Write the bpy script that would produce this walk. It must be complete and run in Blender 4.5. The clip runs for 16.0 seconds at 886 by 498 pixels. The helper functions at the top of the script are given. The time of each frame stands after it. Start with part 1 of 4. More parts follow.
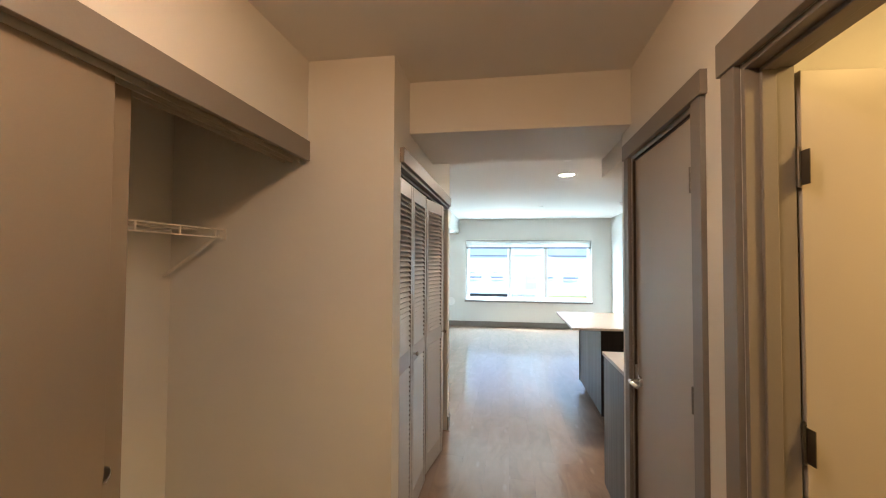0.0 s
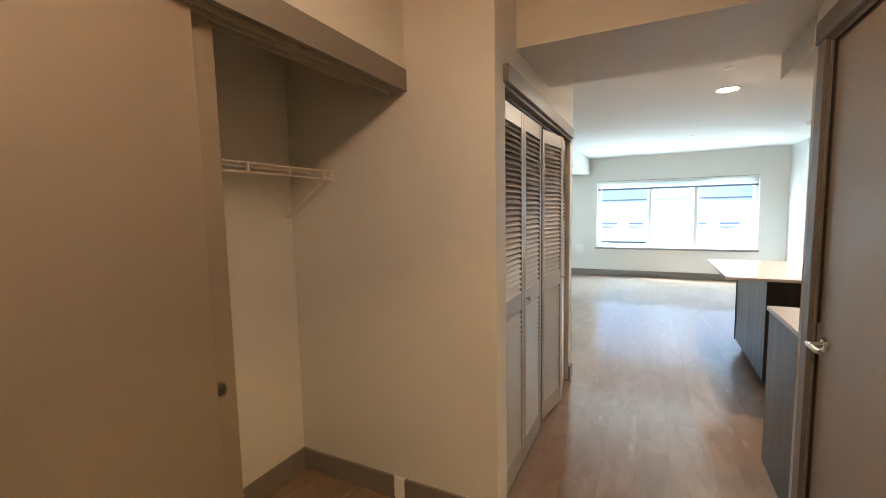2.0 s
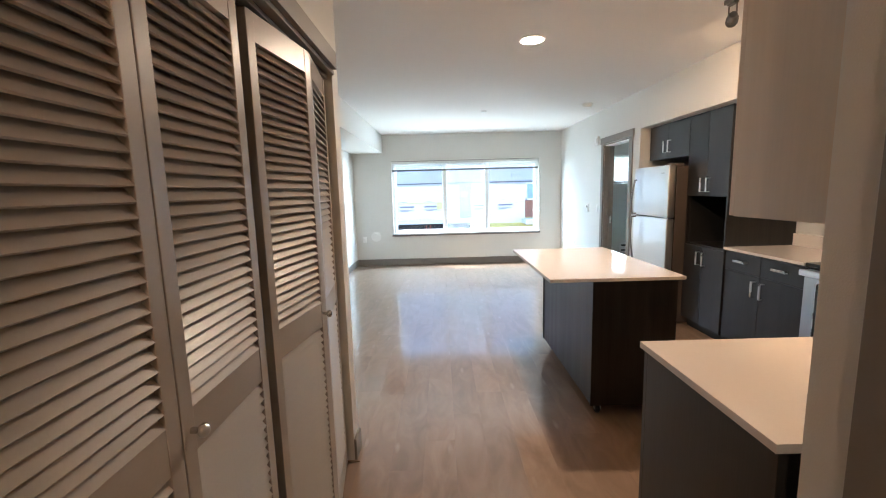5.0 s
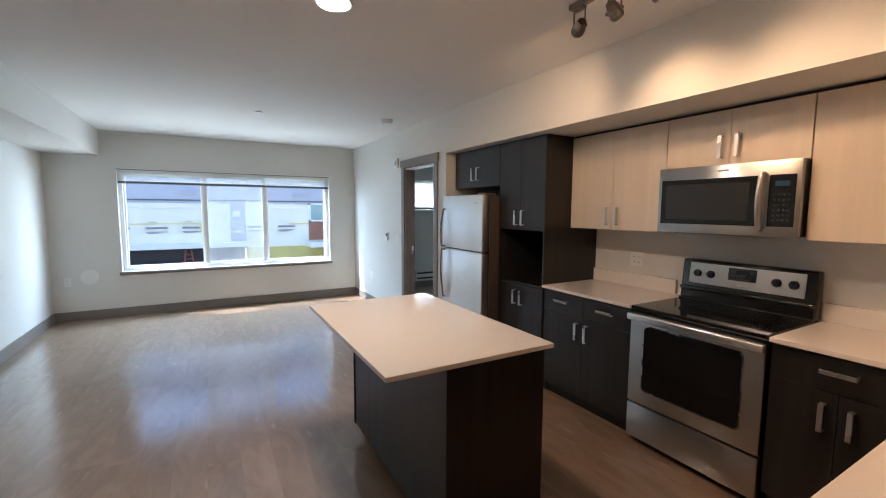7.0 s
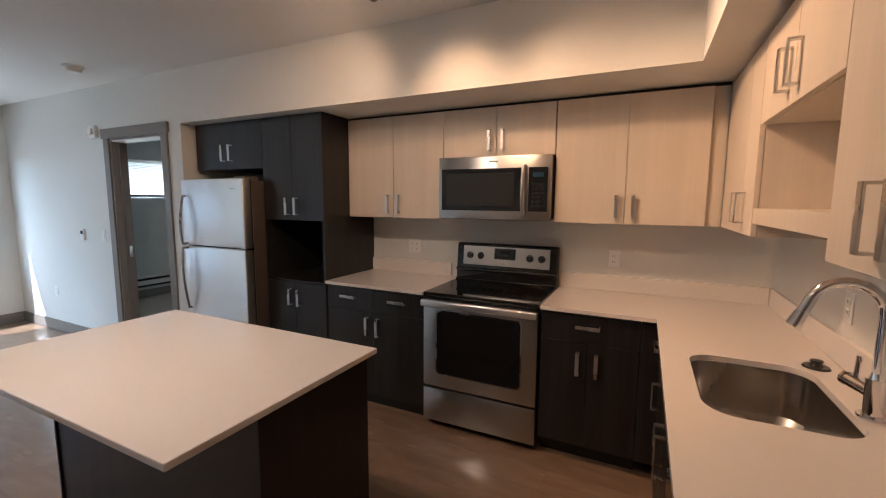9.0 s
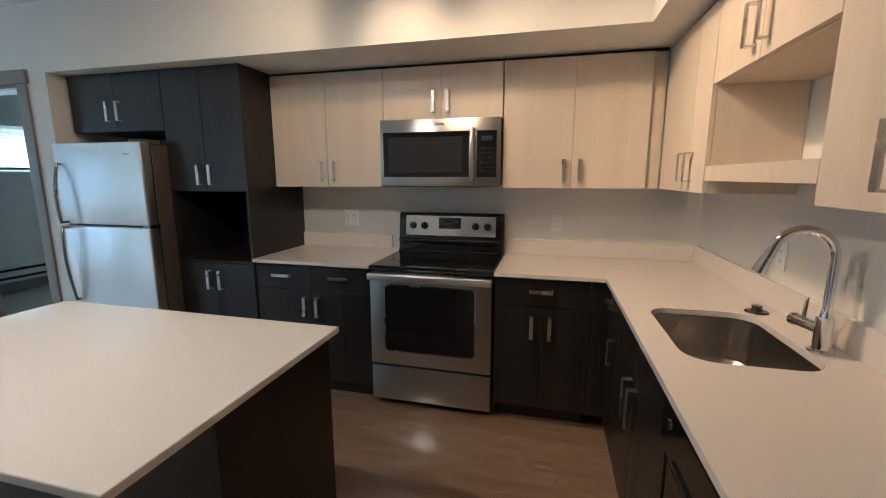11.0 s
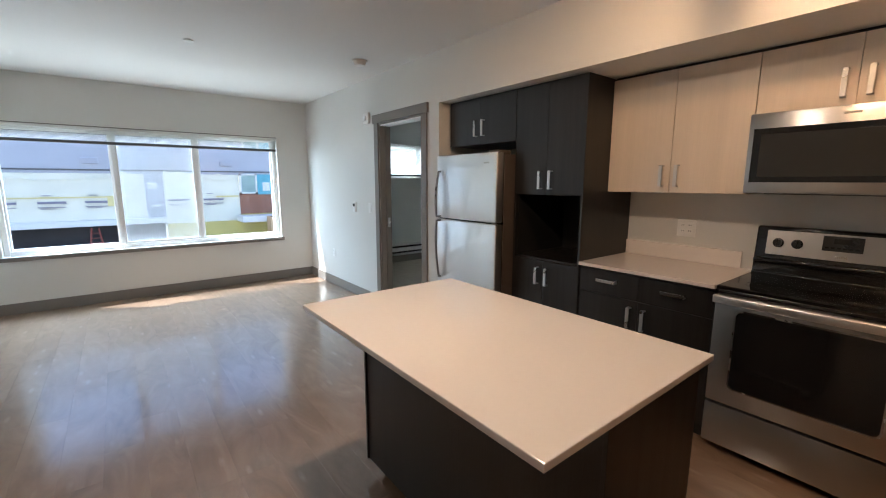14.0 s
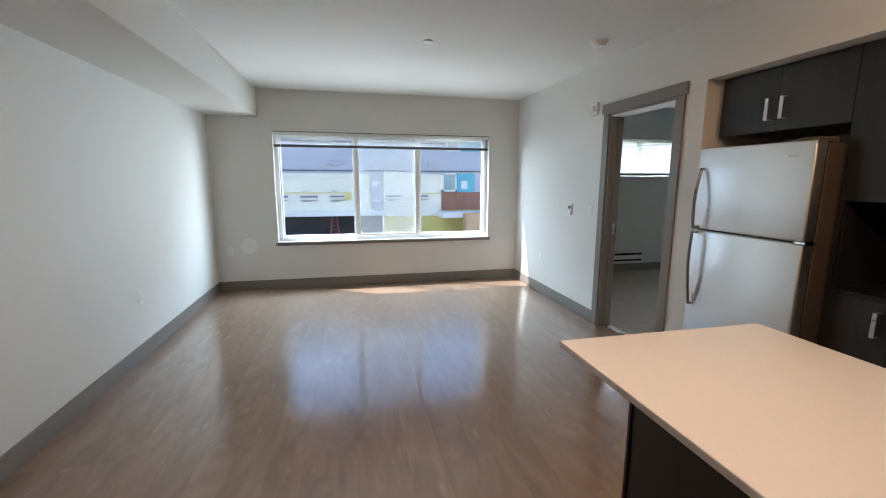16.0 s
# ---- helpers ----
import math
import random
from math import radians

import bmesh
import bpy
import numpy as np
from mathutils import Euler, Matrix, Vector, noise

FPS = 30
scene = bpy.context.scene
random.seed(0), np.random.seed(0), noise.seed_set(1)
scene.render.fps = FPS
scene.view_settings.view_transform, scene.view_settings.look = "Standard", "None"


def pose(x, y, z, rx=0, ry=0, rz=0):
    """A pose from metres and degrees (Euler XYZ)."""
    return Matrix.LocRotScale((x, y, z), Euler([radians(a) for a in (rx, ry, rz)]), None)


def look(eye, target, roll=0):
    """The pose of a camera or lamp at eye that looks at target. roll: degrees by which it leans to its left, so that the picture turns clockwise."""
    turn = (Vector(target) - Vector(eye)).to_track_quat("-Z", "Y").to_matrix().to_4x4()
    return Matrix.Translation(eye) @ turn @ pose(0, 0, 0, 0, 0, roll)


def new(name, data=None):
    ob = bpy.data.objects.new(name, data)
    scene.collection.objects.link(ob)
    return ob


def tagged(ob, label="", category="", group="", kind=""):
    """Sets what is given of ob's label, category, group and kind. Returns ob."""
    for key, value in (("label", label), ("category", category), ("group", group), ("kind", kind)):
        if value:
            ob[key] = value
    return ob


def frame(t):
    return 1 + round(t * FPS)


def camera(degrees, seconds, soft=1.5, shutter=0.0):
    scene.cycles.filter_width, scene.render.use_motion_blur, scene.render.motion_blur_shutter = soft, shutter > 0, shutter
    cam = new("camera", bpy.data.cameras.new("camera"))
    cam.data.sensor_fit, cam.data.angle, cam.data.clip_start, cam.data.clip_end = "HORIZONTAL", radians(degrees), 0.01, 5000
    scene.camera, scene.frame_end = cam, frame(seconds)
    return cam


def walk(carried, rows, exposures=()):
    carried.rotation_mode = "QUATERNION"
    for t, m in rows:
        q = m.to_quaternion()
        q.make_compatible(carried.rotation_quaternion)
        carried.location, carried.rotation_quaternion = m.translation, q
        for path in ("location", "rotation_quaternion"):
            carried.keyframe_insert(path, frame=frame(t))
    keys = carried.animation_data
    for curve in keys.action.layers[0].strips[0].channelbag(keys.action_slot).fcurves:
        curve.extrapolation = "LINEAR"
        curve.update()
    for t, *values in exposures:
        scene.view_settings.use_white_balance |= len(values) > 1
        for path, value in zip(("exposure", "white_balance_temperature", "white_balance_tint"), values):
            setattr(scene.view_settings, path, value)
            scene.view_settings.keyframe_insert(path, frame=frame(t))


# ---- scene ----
cam = camera(93.8, 16.0, soft=1.1)
PATH = [
    (0, (0.055, 0.218, 1.551), (-0.256, 2.192, 1.611), 0.3),
    (0.5, (0.057, 0.242, 1.529), (-0.414, 2.186, 1.512), -0.0),
    (1, (0.078, 0.304, 1.515), (-0.584, 2.189, 1.431), -0.3),
    (1.5, (0.102, 0.368, 1.503), (-0.715, 2.188, 1.364), -0.6),
    (2, (0.108, 0.43, 1.49), (-0.784, 2.211, 1.307), -1.1),
    (2.5, (0.048, 0.566, 1.478), (-0.806, 2.361, 1.257), -1.6),
    (3, (-0.009, 0.76, 1.485), (-0.734, 2.607, 1.234), -1.8),
    (3.5, (-0.011, 1.009, 1.475), (-0.555, 2.914, 1.204), -2.1),
    (4, (0.001, 1.301, 1.473), (-0.353, 3.249, 1.188), -2.0),
    (4.2, (-0.001, 1.419, 1.467), (-0.285, 3.378, 1.181), -2.1),
    (6.3, (0.057, 2.675, 1.493), (0.64, 4.575, 1.269), 0.2),
    (6.5, (0.061, 2.771, 1.505), (0.754, 4.634, 1.292), 0.2),
    (7, (0.125, 3.005, 1.529), (1.105, 4.739, 1.339), 0.3),
    (7.5, (0.15, 3.172, 1.541), (1.403, 4.72, 1.36), 0.3),
    (8, (0.146, 3.312, 1.539), (1.63, 4.64, 1.351), 0.3),
    (8.5, (0.144, 3.39, 1.522), (1.805, 4.485, 1.315), 0.3),
    (9, (0.152, 3.431, 1.511), (1.94, 4.297, 1.279), 0.4),
    (9.2, (0.161, 3.447, 1.52), (1.987, 4.222, 1.271), 0.3),
    (11.3, (0.207, 3.705, 1.444), (2.117, 4.189, 1.1), -0.0),
    (11.5, (0.196, 3.735, 1.447), (2.087, 4.28, 1.091), -0.3),
    (12, (0.175, 3.784, 1.437), (1.995, 4.533, 1.08), -0.5),
    (12.5, (0.145, 3.824, 1.433), (1.854, 4.805, 1.089), -0.5),
    (13, (0.124, 3.85, 1.439), (1.686, 5.054, 1.105), -0.3),
    (13.5, (0.101, 3.883, 1.444), (1.496, 5.279, 1.12), -0.1),
    (14, (0.071, 3.928, 1.449), (1.286, 5.484, 1.127), 0.1),
    (14.5, (0.029, 3.993, 1.451), (1.052, 5.681, 1.126), 0.2),
    (15, (-0.015, 4.06, 1.44), (0.801, 5.856, 1.115), 0.4),
    (15.5, (-0.03, 4.182, 1.443), (0.585, 6.057, 1.114), 0.5),
    (16, (-0.021, 4.454, 1.457), (0.412, 6.378, 1.127), 0.2),
]
EXPOSURES = [(0.0, 2.88, 5400, -2), (2.0, 2.9, 5450, -2), (4.0, 2.82, 5650, 1), (6.5, 2.02, 5600, 8), (7.0, 1.85, 5600, 8), (9.0, 1.68, 5600, 11), (11.5, 1.9, 4700, -4), (12.5, 1.95, 4950, -1), (13.5, 1.9, 5650, 5), (14.5, 1.74, 5850, 9), (15.5, 1.65, 5950, 9), (16.0, 1.63, 5950, 9)]
walk(cam, [(t, look(eye, target, roll)) for t, eye, target, roll in PATH], EXPOSURES)

# ---- light ----
SUN_EL, SUN_DIR = radians(55.5), Vector((0.857, -0.515, 0)).normalized()
world = bpy.data.worlds.new("sky")
scene.world = world
world.use_nodes = True
wn = world.node_tree
sky = wn.nodes.new("ShaderNodeTexSky")
sky.sky_type, sky.sun_disc = "NISHITA", False
sky.sun_elevation, sky.sun_rotation = SUN_EL, math.atan2(-SUN_DIR.x, -SUN_DIR.y)
wn.links.new(sky.outputs["Color"], wn.nodes["Background"].inputs["Color"])
wn.nodes["Background"].inputs["Strength"].default_value = 0.15


def lamp(name, kind, m, watts, colour, size=0.1, **extra):
    data = bpy.data.lights.new(name, kind)
    data.energy, data.color = watts, colour
    if kind == "AREA":
        data.shape, data.size = "DISK", size
    elif kind == "POINT":
        data.shadow_soft_size = size
    elif kind == "SPOT":
        data.shadow_soft_size, data.spot_size, data.spot_blend = size, radians(extra["cone"]), extra["blend"]
    ob = new(name, data)
    ob.matrix_world = m
    return ob


sun_data = bpy.data.lights.new("sun", "SUN")
sun_data.energy, sun_data.angle, sun_data.color = 5.0, radians(0.5), (1, 0.98, 0.95)
sun = new("sun", sun_data)
way = Vector((SUN_DIR.x * math.cos(SUN_EL), SUN_DIR.y * math.cos(SUN_EL), -math.sin(SUN_EL)))
sun.matrix_world = look((0, 0, 20), Vector((0, 0, 20)) + way)

WARM = (1.0, 0.57, 0.29)
lamp("hall_lamp", "AREA", pose(-0.15, 0.72, 2.53), 0.38, (1.0, 0.47, 0.20), 0.07)
lamp("hall_lamp_glow", "POINT", pose(-0.15, 0.72, 2.46), 2.75, (1.0, 0.47, 0.20), 0.035)
lamp("downlight_lamp", "AREA", pose(0.73, 5.22, 2.56), 7.5, (1.0, 0.68, 0.44), 0.13)
lamp("bath_lamp", "AREA", pose(1.6, 0.75, 2.5), 4.6, (1.0, 0.53, 0.16), 0.3)


def daylight(name, eye, target, watts, colour, width, height):
    """An added area lamp, out of view just outside the windows, for sky or ground light."""
    data = bpy.data.lights.new(name, "AREA")
    data.energy, data.color, data.shape, data.size, data.size_y = watts, colour, "RECTANGLE", width, height
    ob = new(name, data)
    ob.matrix_world = look(eye, target)
    return ob


daylight("sky_light", (2.05, 12.45, 4.95), (2.05, 8.3, 0.3), 860, (0.62, 0.81, 1.0), 7.8, 3.2)
daylight("ground_light", (2.05, 12.2, -1.4), (2.05, 7.6, 2.2), 190, (0.93, 1.0, 0.97), 7.8, 3.4)
daylight("sky_light_west", (-4.4, 12.4, 2.7), (2.4, 8.6, 1.0), 210, (0.70, 0.88, 1.0), 3.4, 3.0)
daylight("sky_light_side", (4.7, 12.5, 1.5), (-0.9, 7.0, 1.0), 250, (0.84, 0.95, 1.0), 3.2, 3.2)

# ---- materials ----


def nodes_of(name):
    m = bpy.data.materials.new(name)
    m.use_nodes = True
    return m, m.node_tree.nodes, m.node_tree.links, m.node_tree.nodes["Principled BSDF"]


def mat(name, colour, rough=0.5, metal=0.0, vary=0.06, scale=4.0, stretch=(1, 1, 1), bump=0.0, fine=180.0, spread=0.06, spec=0.5, coat=0.0):
    m, n, l, p = nodes_of(name)
    tc, mp = n.new("ShaderNodeTexCoord"), n.new("ShaderNodeMapping")
    mp.inputs["Scale"].default_value = stretch
    l.new(tc.outputs["Object"], mp.inputs["Vector"])
    big, small = n.new("ShaderNodeTexNoise"), n.new("ShaderNodeTexNoise")
    big.inputs["Scale"].default_value, small.inputs["Scale"].default_value = scale, fine
    big.inputs["Detail"].default_value, small.inputs["Detail"].default_value = 5, 2
    for t in (big, small):
        l.new(mp.outputs["Vector"], t.inputs["Vector"])
    mixer, ramp = n.new("ShaderNodeMix"), n.new("ShaderNodeMapRange")
    mixer.inputs["Factor"].default_value = 0.3
    l.new(big.outputs["Fac"], mixer.inputs["A"])
    l.new(small.outputs["Fac"], mixer.inputs["B"])
    ramp.inputs["From Min"].default_value, ramp.inputs["From Max"].default_value = 0.3, 0.7
    ramp.inputs["To Min"].default_value, ramp.inputs["To Max"].default_value = 1 - vary, 1 + vary
    l.new(mixer.outputs["Result"], ramp.inputs["Value"])
    tint = n.new("ShaderNodeVectorMath")
    tint.operation = "SCALE"
    tint.inputs[0].default_value = colour
    l.new(ramp.outputs["Result"], tint.inputs["Scale"])
    l.new(tint.outputs["Vector"], p.inputs["Base Color"])
    rr = n.new("ShaderNodeMapRange")
    rr.inputs["From Min"].default_value, rr.inputs["From Max"].default_value = 0.3, 0.7
    rr.inputs["To Min"].default_value, rr.inputs["To Max"].default_value = max(0.02, rough - spread), rough + spread
    l.new(big.outputs["Fac"], rr.inputs["Value"])
    l.new(rr.outputs["Result"], p.inputs["Roughness"])
    p.inputs["Metallic"].default_value, p.inputs["Specular IOR Level"].default_value = metal, spec
    p.inputs["Coat Weight"].default_value = coat
    if bump:
        b = n.new("ShaderNodeBump")
        b.inputs["Strength"].default_value, b.inputs["Distance"].default_value = bump, 0.002
        l.new(small.outputs["Fac"], b.inputs["Height"])
        l.new(b.outputs["Normal"], p.inputs["Normal"])
    return m


def brushed(m, amount):
    """Draws the highlights of a metal out upright, across its level brushing."""
    p, t = m.node_tree.nodes["Principled BSDF"], m.node_tree.nodes.new("ShaderNodeCombineXYZ")
    t.inputs["Z"].default_value = 1.0
    m.node_tree.links.new(t.outputs[0], p.inputs["Tangent"])
    p.inputs["Anisotropic"].default_value = amount
    return m


def glowing(name, colour, strength):
    m, n, l, p = nodes_of(name)
    p.inputs["Base Color"].default_value = (*colour, 1)
    p.inputs["Emission Color"].default_value, p.inputs["Emission Strength"].default_value = (*colour, 1), strength
    return m


def plank_mat():
    m, n, l, p = nodes_of("vinyl_plank")
    tc, info, off = n.new("ShaderNodeTexCoord"), n.new("ShaderNodeObjectInfo"), n.new("ShaderNodeVectorMath")
    comb = n.new("ShaderNodeCombineXYZ")
    far = n.new("ShaderNodeMath")
    far.operation = "MULTIPLY"
    far.inputs[1].default_value = 37.0
    l.new(info.outputs["Random"], far.inputs[0])
    for k in "XYZ":
        l.new(far.outputs[0], comb.inputs[k])
    l.new(tc.outputs["Object"], off.inputs[0])
    l.new(comb.outputs[0], off.inputs[1])
    mp = n.new("ShaderNodeMapping")
    mp.inputs["Scale"].default_value = (5, 1.7, 5)
    l.new(off.outputs[0], mp.inputs["Vector"])
    grain, streak = n.new("ShaderNodeTexNoise"), n.new("ShaderNodeTexNoise")
    grain.inputs["Scale"].default_value, grain.inputs["Detail"].default_value, grain.inputs["Distortion"].default_value = 1.3, 6, 1.6
    streak.inputs["Scale"].default_value, streak.inputs["Detail"].default_value = 9, 3
    l.new(mp.outputs[0], grain.inputs["Vector"])
    l.new(mp.outputs[0], streak.inputs["Vector"])
    ramp = n.new("ShaderNodeValToRGB")
    e = ramp.color_ramp.elements
    e[0].position, e[0].color = 0.27, (0.205, 0.129, 0.080, 1)
    e[1].position, e[1].color = 0.76, (0.325, 0.222, 0.150, 1)
    mid = e.new(0.5)
    mid.color = (0.262, 0.169, 0.108, 1)
    l.new(grain.outputs["Fac"], ramp.inputs["Fac"])
    shade = n.new("ShaderNodeMapRange")
    shade.inputs["To Min"].default_value, shade.inputs["To Max"].default_value = 0.92, 1.08
    l.new(info.outputs["Random"], shade.inputs["Value"])
    tint = n.new("ShaderNodeVectorMath")
    tint.operation = "SCALE"
    l.new(ramp.outputs["Color"], tint.inputs[0])
    l.new(shade.outputs["Result"], tint.inputs["Scale"])
    # small pale knots and flecks
    kmap, knot, kramp = n.new("ShaderNodeMapping"), n.new("ShaderNodeTexVoronoi"), n.new("ShaderNodeMapRange")
    kmap.inputs["Scale"].default_value = (11, 3.2, 11)
    l.new(off.outputs[0], kmap.inputs["Vector"])
    l.new(kmap.outputs[0], knot.inputs["Vector"])
    knot.inputs["Scale"].default_value = 0.8
    l.new(knot.outputs["Distance"], kramp.inputs["Value"])
    kramp.inputs["From Min"].default_value, kramp.inputs["From Max"].default_value = 0.05, 0.16
    kramp.inputs["To Min"].default_value, kramp.inputs["To Max"].default_value = 0.75, 0.0
    kgate, fleck = n.new("ShaderNodeMath"), n.new("ShaderNodeMix")
    kgate.operation = "MULTIPLY"
    l.new(kramp.outputs["Result"], kgate.inputs[0])
    l.new(streak.outputs["Fac"], kgate.inputs[1])
    fleck.data_type = "RGBA"
    fleck.inputs[7].default_value = (0.47, 0.37, 0.29, 1)
    l.new(kgate.outputs[0], fleck.inputs[0])
    l.new(tint.outputs["Vector"], fleck.inputs[6])
    l.new(fleck.outputs[2], p.inputs["Base Color"])
    rr = n.new("ShaderNodeMapRange")
    rr.inputs["To Min"].default_value, rr.inputs["To Max"].default_value = 0.29, 0.37
    p.inputs["Specular IOR Level"].default_value = 0.5
    l.new(streak.outputs["Fac"], rr.inputs["Value"])
    l.new(rr.outputs["Result"], p.inputs["Roughness"])
    p.inputs["Coat Weight"].default_value, p.inputs["Coat Roughness"].default_value, p.inputs["Coat IOR"].default_value = 1.0, 0.125, 1.6
    return m


def glass_mat(name, tint=(1, 1, 1), rough=0.0, clear=0.93):
    m, n, l, p = nodes_of(name)
    out = n["Material Output"]
    n.remove(p)
    t, g, mx = n.new("ShaderNodeBsdfTransparent"), n.new("ShaderNodeBsdfGlossy"), n.new("ShaderNodeMixShader")
    fr = n.new("ShaderNodeFresnel")
    fr.inputs["IOR"].default_value = 1.45
    t.inputs["Color"].default_value = (*[clear * c for c in tint], 1)
    g.inputs["Roughness"].default_value = rough
    l.new(fr.outputs[0], mx.inputs[0])
    l.new(t.outputs[0], mx.inputs[1])
    l.new(g.outputs[0], mx.inputs[2])
    l.new(mx.outputs[0], out.inputs["Surface"])
    return m


def screen_mat():
    m, n, l, p = nodes_of("insect_screen")
    t, d, mx = n.new("ShaderNodeBsdfTransparent"), n.new("ShaderNodeBsdfDiffuse"), n.new("ShaderNodeMixShader")
    d.inputs["Color"].default_value = (0.55, 0.55, 0.55, 1)
    mx.inputs[0].default_value = 0.22
    l.new(t.outputs[0], mx.inputs[1])
    l.new(d.outputs[0], mx.inputs[2])
    l.new(mx.outputs[0], n["Material Output"].inputs["Surface"])
    n.remove(p)
    return m


def slat_mat():
    """Thin white vinyl that lets some daylight through."""
    m, n, l, p = nodes_of("blind_slat")
    p.inputs["Base Color"].default_value, p.inputs["Roughness"].default_value = (0.80, 0.79, 0.76, 1), 0.45
    t, mx = n.new("ShaderNodeBsdfTranslucent"), n.new("ShaderNodeMixShader")
    t.inputs["Color"].default_value = (0.85, 0.84, 0.80, 1)
    mx.inputs[0].default_value = 0.45
    l.new(p.outputs[0], mx.inputs[1])
    l.new(t.outputs[0], mx.inputs[2])
    l.new(mx.outputs[0], n["Material Output"].inputs["Surface"])
    return m


M_WALL = mat("wall_paint", (0.70, 0.69, 0.65), 0.62, vary=0.025, scale=1.3, bump=0.25, fine=260)
M_CEIL = mat("ceiling_paint", (0.74, 0.73, 0.70), 0.75, vary=0.02, scale=1.0, bump=0.3, fine=220)
M_TRIM = mat("grey_trim_paint", (0.205, 0.185, 0.165), 0.4, vary=0.05, scale=3, bump=0.08)
M_DOOR = mat("grey_door_paint", (0.42, 0.385, 0.34), 0.38, vary=0.04, scale=2, bump=0.03, fine=320)
M_SLIDE = mat("sliding_door_laminate", (0.225, 0.185, 0.137), 0.45, vary=0.03, scale=2, bump=0.05)
M_LOUVER = mat("grey_louver_paint", (0.40, 0.365, 0.325), 0.34, vary=0.05, scale=5, bump=0.05)
M_DARK = mat("dark_wood_laminate", (0.0145, 0.0128, 0.0122), 0.35, vary=0.6, scale=1.0, stretch=(22, 22, 0.9), bump=0.08, fine=8, spread=0.05)
M_BLACKIN = mat("recess_black", (0.012, 0.011, 0.010), 0.6, vary=0.2)
M_LIGHT = mat("light_wood_laminate", (0.65, 0.56, 0.455), 0.42, vary=0.06, scale=1.0, stretch=(16, 16, 0.7), bump=0.05, fine=9, spread=0.04)
M_QUARTZ = mat("white_quartz", (0.72, 0.67, 0.63), 0.10, vary=0.012, scale=60, fine=400, spread=0.03)
M_STEEL = brushed(mat("brushed_steel", (0.40, 0.39, 0.375), 0.30, metal=1, vary=0.015, scale=2, fine=40, spread=0.015), 0.6)
M_HANDLE = mat("steel_handle", (0.30, 0.29, 0.285), 0.28, metal=1, vary=0.02)
M_FRIDGE = brushed(mat("fridge_steel", (0.82, 0.82, 0.815), 0.31, metal=0.95, vary=0.01, scale=1.0, fine=300, spread=0.01), 0.4)
M_SINK = mat("sink_steel", (0.46, 0.43, 0.40), 0.27, metal=1, vary=0.03, scale=3, fine=300, spread=0.02)
M_NICKEL = mat("satin_nickel", (0.62, 0.60, 0.57), 0.27, metal=1, vary=0.03)
M_ALU = mat("painted_aluminium", (0.42, 0.38, 0.33), 0.45, vary=0.04)
M_TRACK = mat("dark_nickel", (0.22, 0.20, 0.175), 0.32, metal=1, vary=0.05)
M_CHROME = mat("chrome", (0.80, 0.80, 0.80), 0.06, metal=1, vary=0.01, spread=0.02)
M_FRIDGE_SIDE = mat("fridge_side_paint", (0.085, 0.066, 0.054), 0.45, vary=0.05, bump=0.2, fine=500)
M_BLACK = mat("black_plastic", (0.012, 0.012, 0.012), 0.3, vary=0.1)
M_BGLASS = mat("black_glass", (0.006, 0.006, 0.006), 0.05, vary=0.05, spread=0.02)
M_OVENGLASS = mat("oven_window_glass", (0.013, 0.012, 0.012), 0.08, vary=0.1, spread=0.02)
M_OVENRIM = mat("oven_window_rim", (0.010, 0.010, 0.011), 0.08, vary=0.05, spread=0.02)
M_GLOSSBLACK = mat("gloss_black_enamel", (0.008, 0.008, 0.008), 0.1, vary=0.05, spread=0.02)
M_GREYGLASS = mat("microwave_window_mesh", (0.022, 0.022, 0.021), 0.16, vary=0.04, fine=700)
M_KEY = mat("touch_keys", (0.018, 0.018, 0.018), 0.2, vary=0.1)
M_GAPSTRIP = mat("dark_gap_strip", (0.03, 0.02, 0.014), 0.8, vary=0.1)
M_VINYL = mat("white_vinyl", (0.82, 0.82, 0.80), 0.35, vary=0.02)
M_WHITE = mat("white_plastic", (0.80, 0.79, 0.76), 0.4, vary=0.02)
M_WIRE = mat("white_coated_wire", (0.78, 0.74, 0.68), 0.35, vary=0.02)
M_RAIL = mat("blind_rail", (0.10, 0.095, 0.09), 0.5, vary=0.05)
M_SLAT = slat_mat()
M_CARPET = mat("beige_carpet", (0.36, 0.31, 0.25), 0.95, vary=0.12, scale=8, bump=0.9, fine=420)
M_PLANK = plank_mat()
M_BASEF = mat("plank_joint", (0.22, 0.15, 0.11), 0.5)
M_GLASS = glass_mat("window_glass")
M_SCREEN = screen_mat()
M_LENS = glowing("lamp_lens", (1.0, 0.86, 0.68), 14)
M_BULB = glowing("spot_bulb", (1.0, 0.75, 0.45), 10)

# ---- helpers of this scene ----


def B(bm, x0, x1, y0, y1, z0, z1, bev=0.0, seg=2):
    vs = bmesh.ops.create_cube(bm, size=1)["verts"]
    for v in vs:
        v.co = Vector(((x0 + x1) / 2 + v.co.x * (x1 - x0), (y0 + y1) / 2 + v.co.y * (y1 - y0), (z0 + z1) / 2 + v.co.z * (z1 - z0)))
    if bev:
        es = list({e for v in vs for e in v.link_edges})
        bmesh.ops.bevel(bm, geom=es, offset=bev, segments=seg, affect="EDGES", profile=0.5)
    return vs


def C(bm, m, r, h, seg=24, r2=None, bev=0.0):
    """A cylinder of height h from the origin of m along its z."""
    vs = bmesh.ops.create_cone(bm, cap_ends=True, segments=seg, radius1=r, radius2=r if r2 is None else r2, depth=h, matrix=m @ Matrix.Translation((0, 0, h / 2)))["verts"]
    if bev:
        es = [e for e in {e for v in vs for e in v.link_edges} if any(len(f.verts) > 4 for f in e.link_faces)]
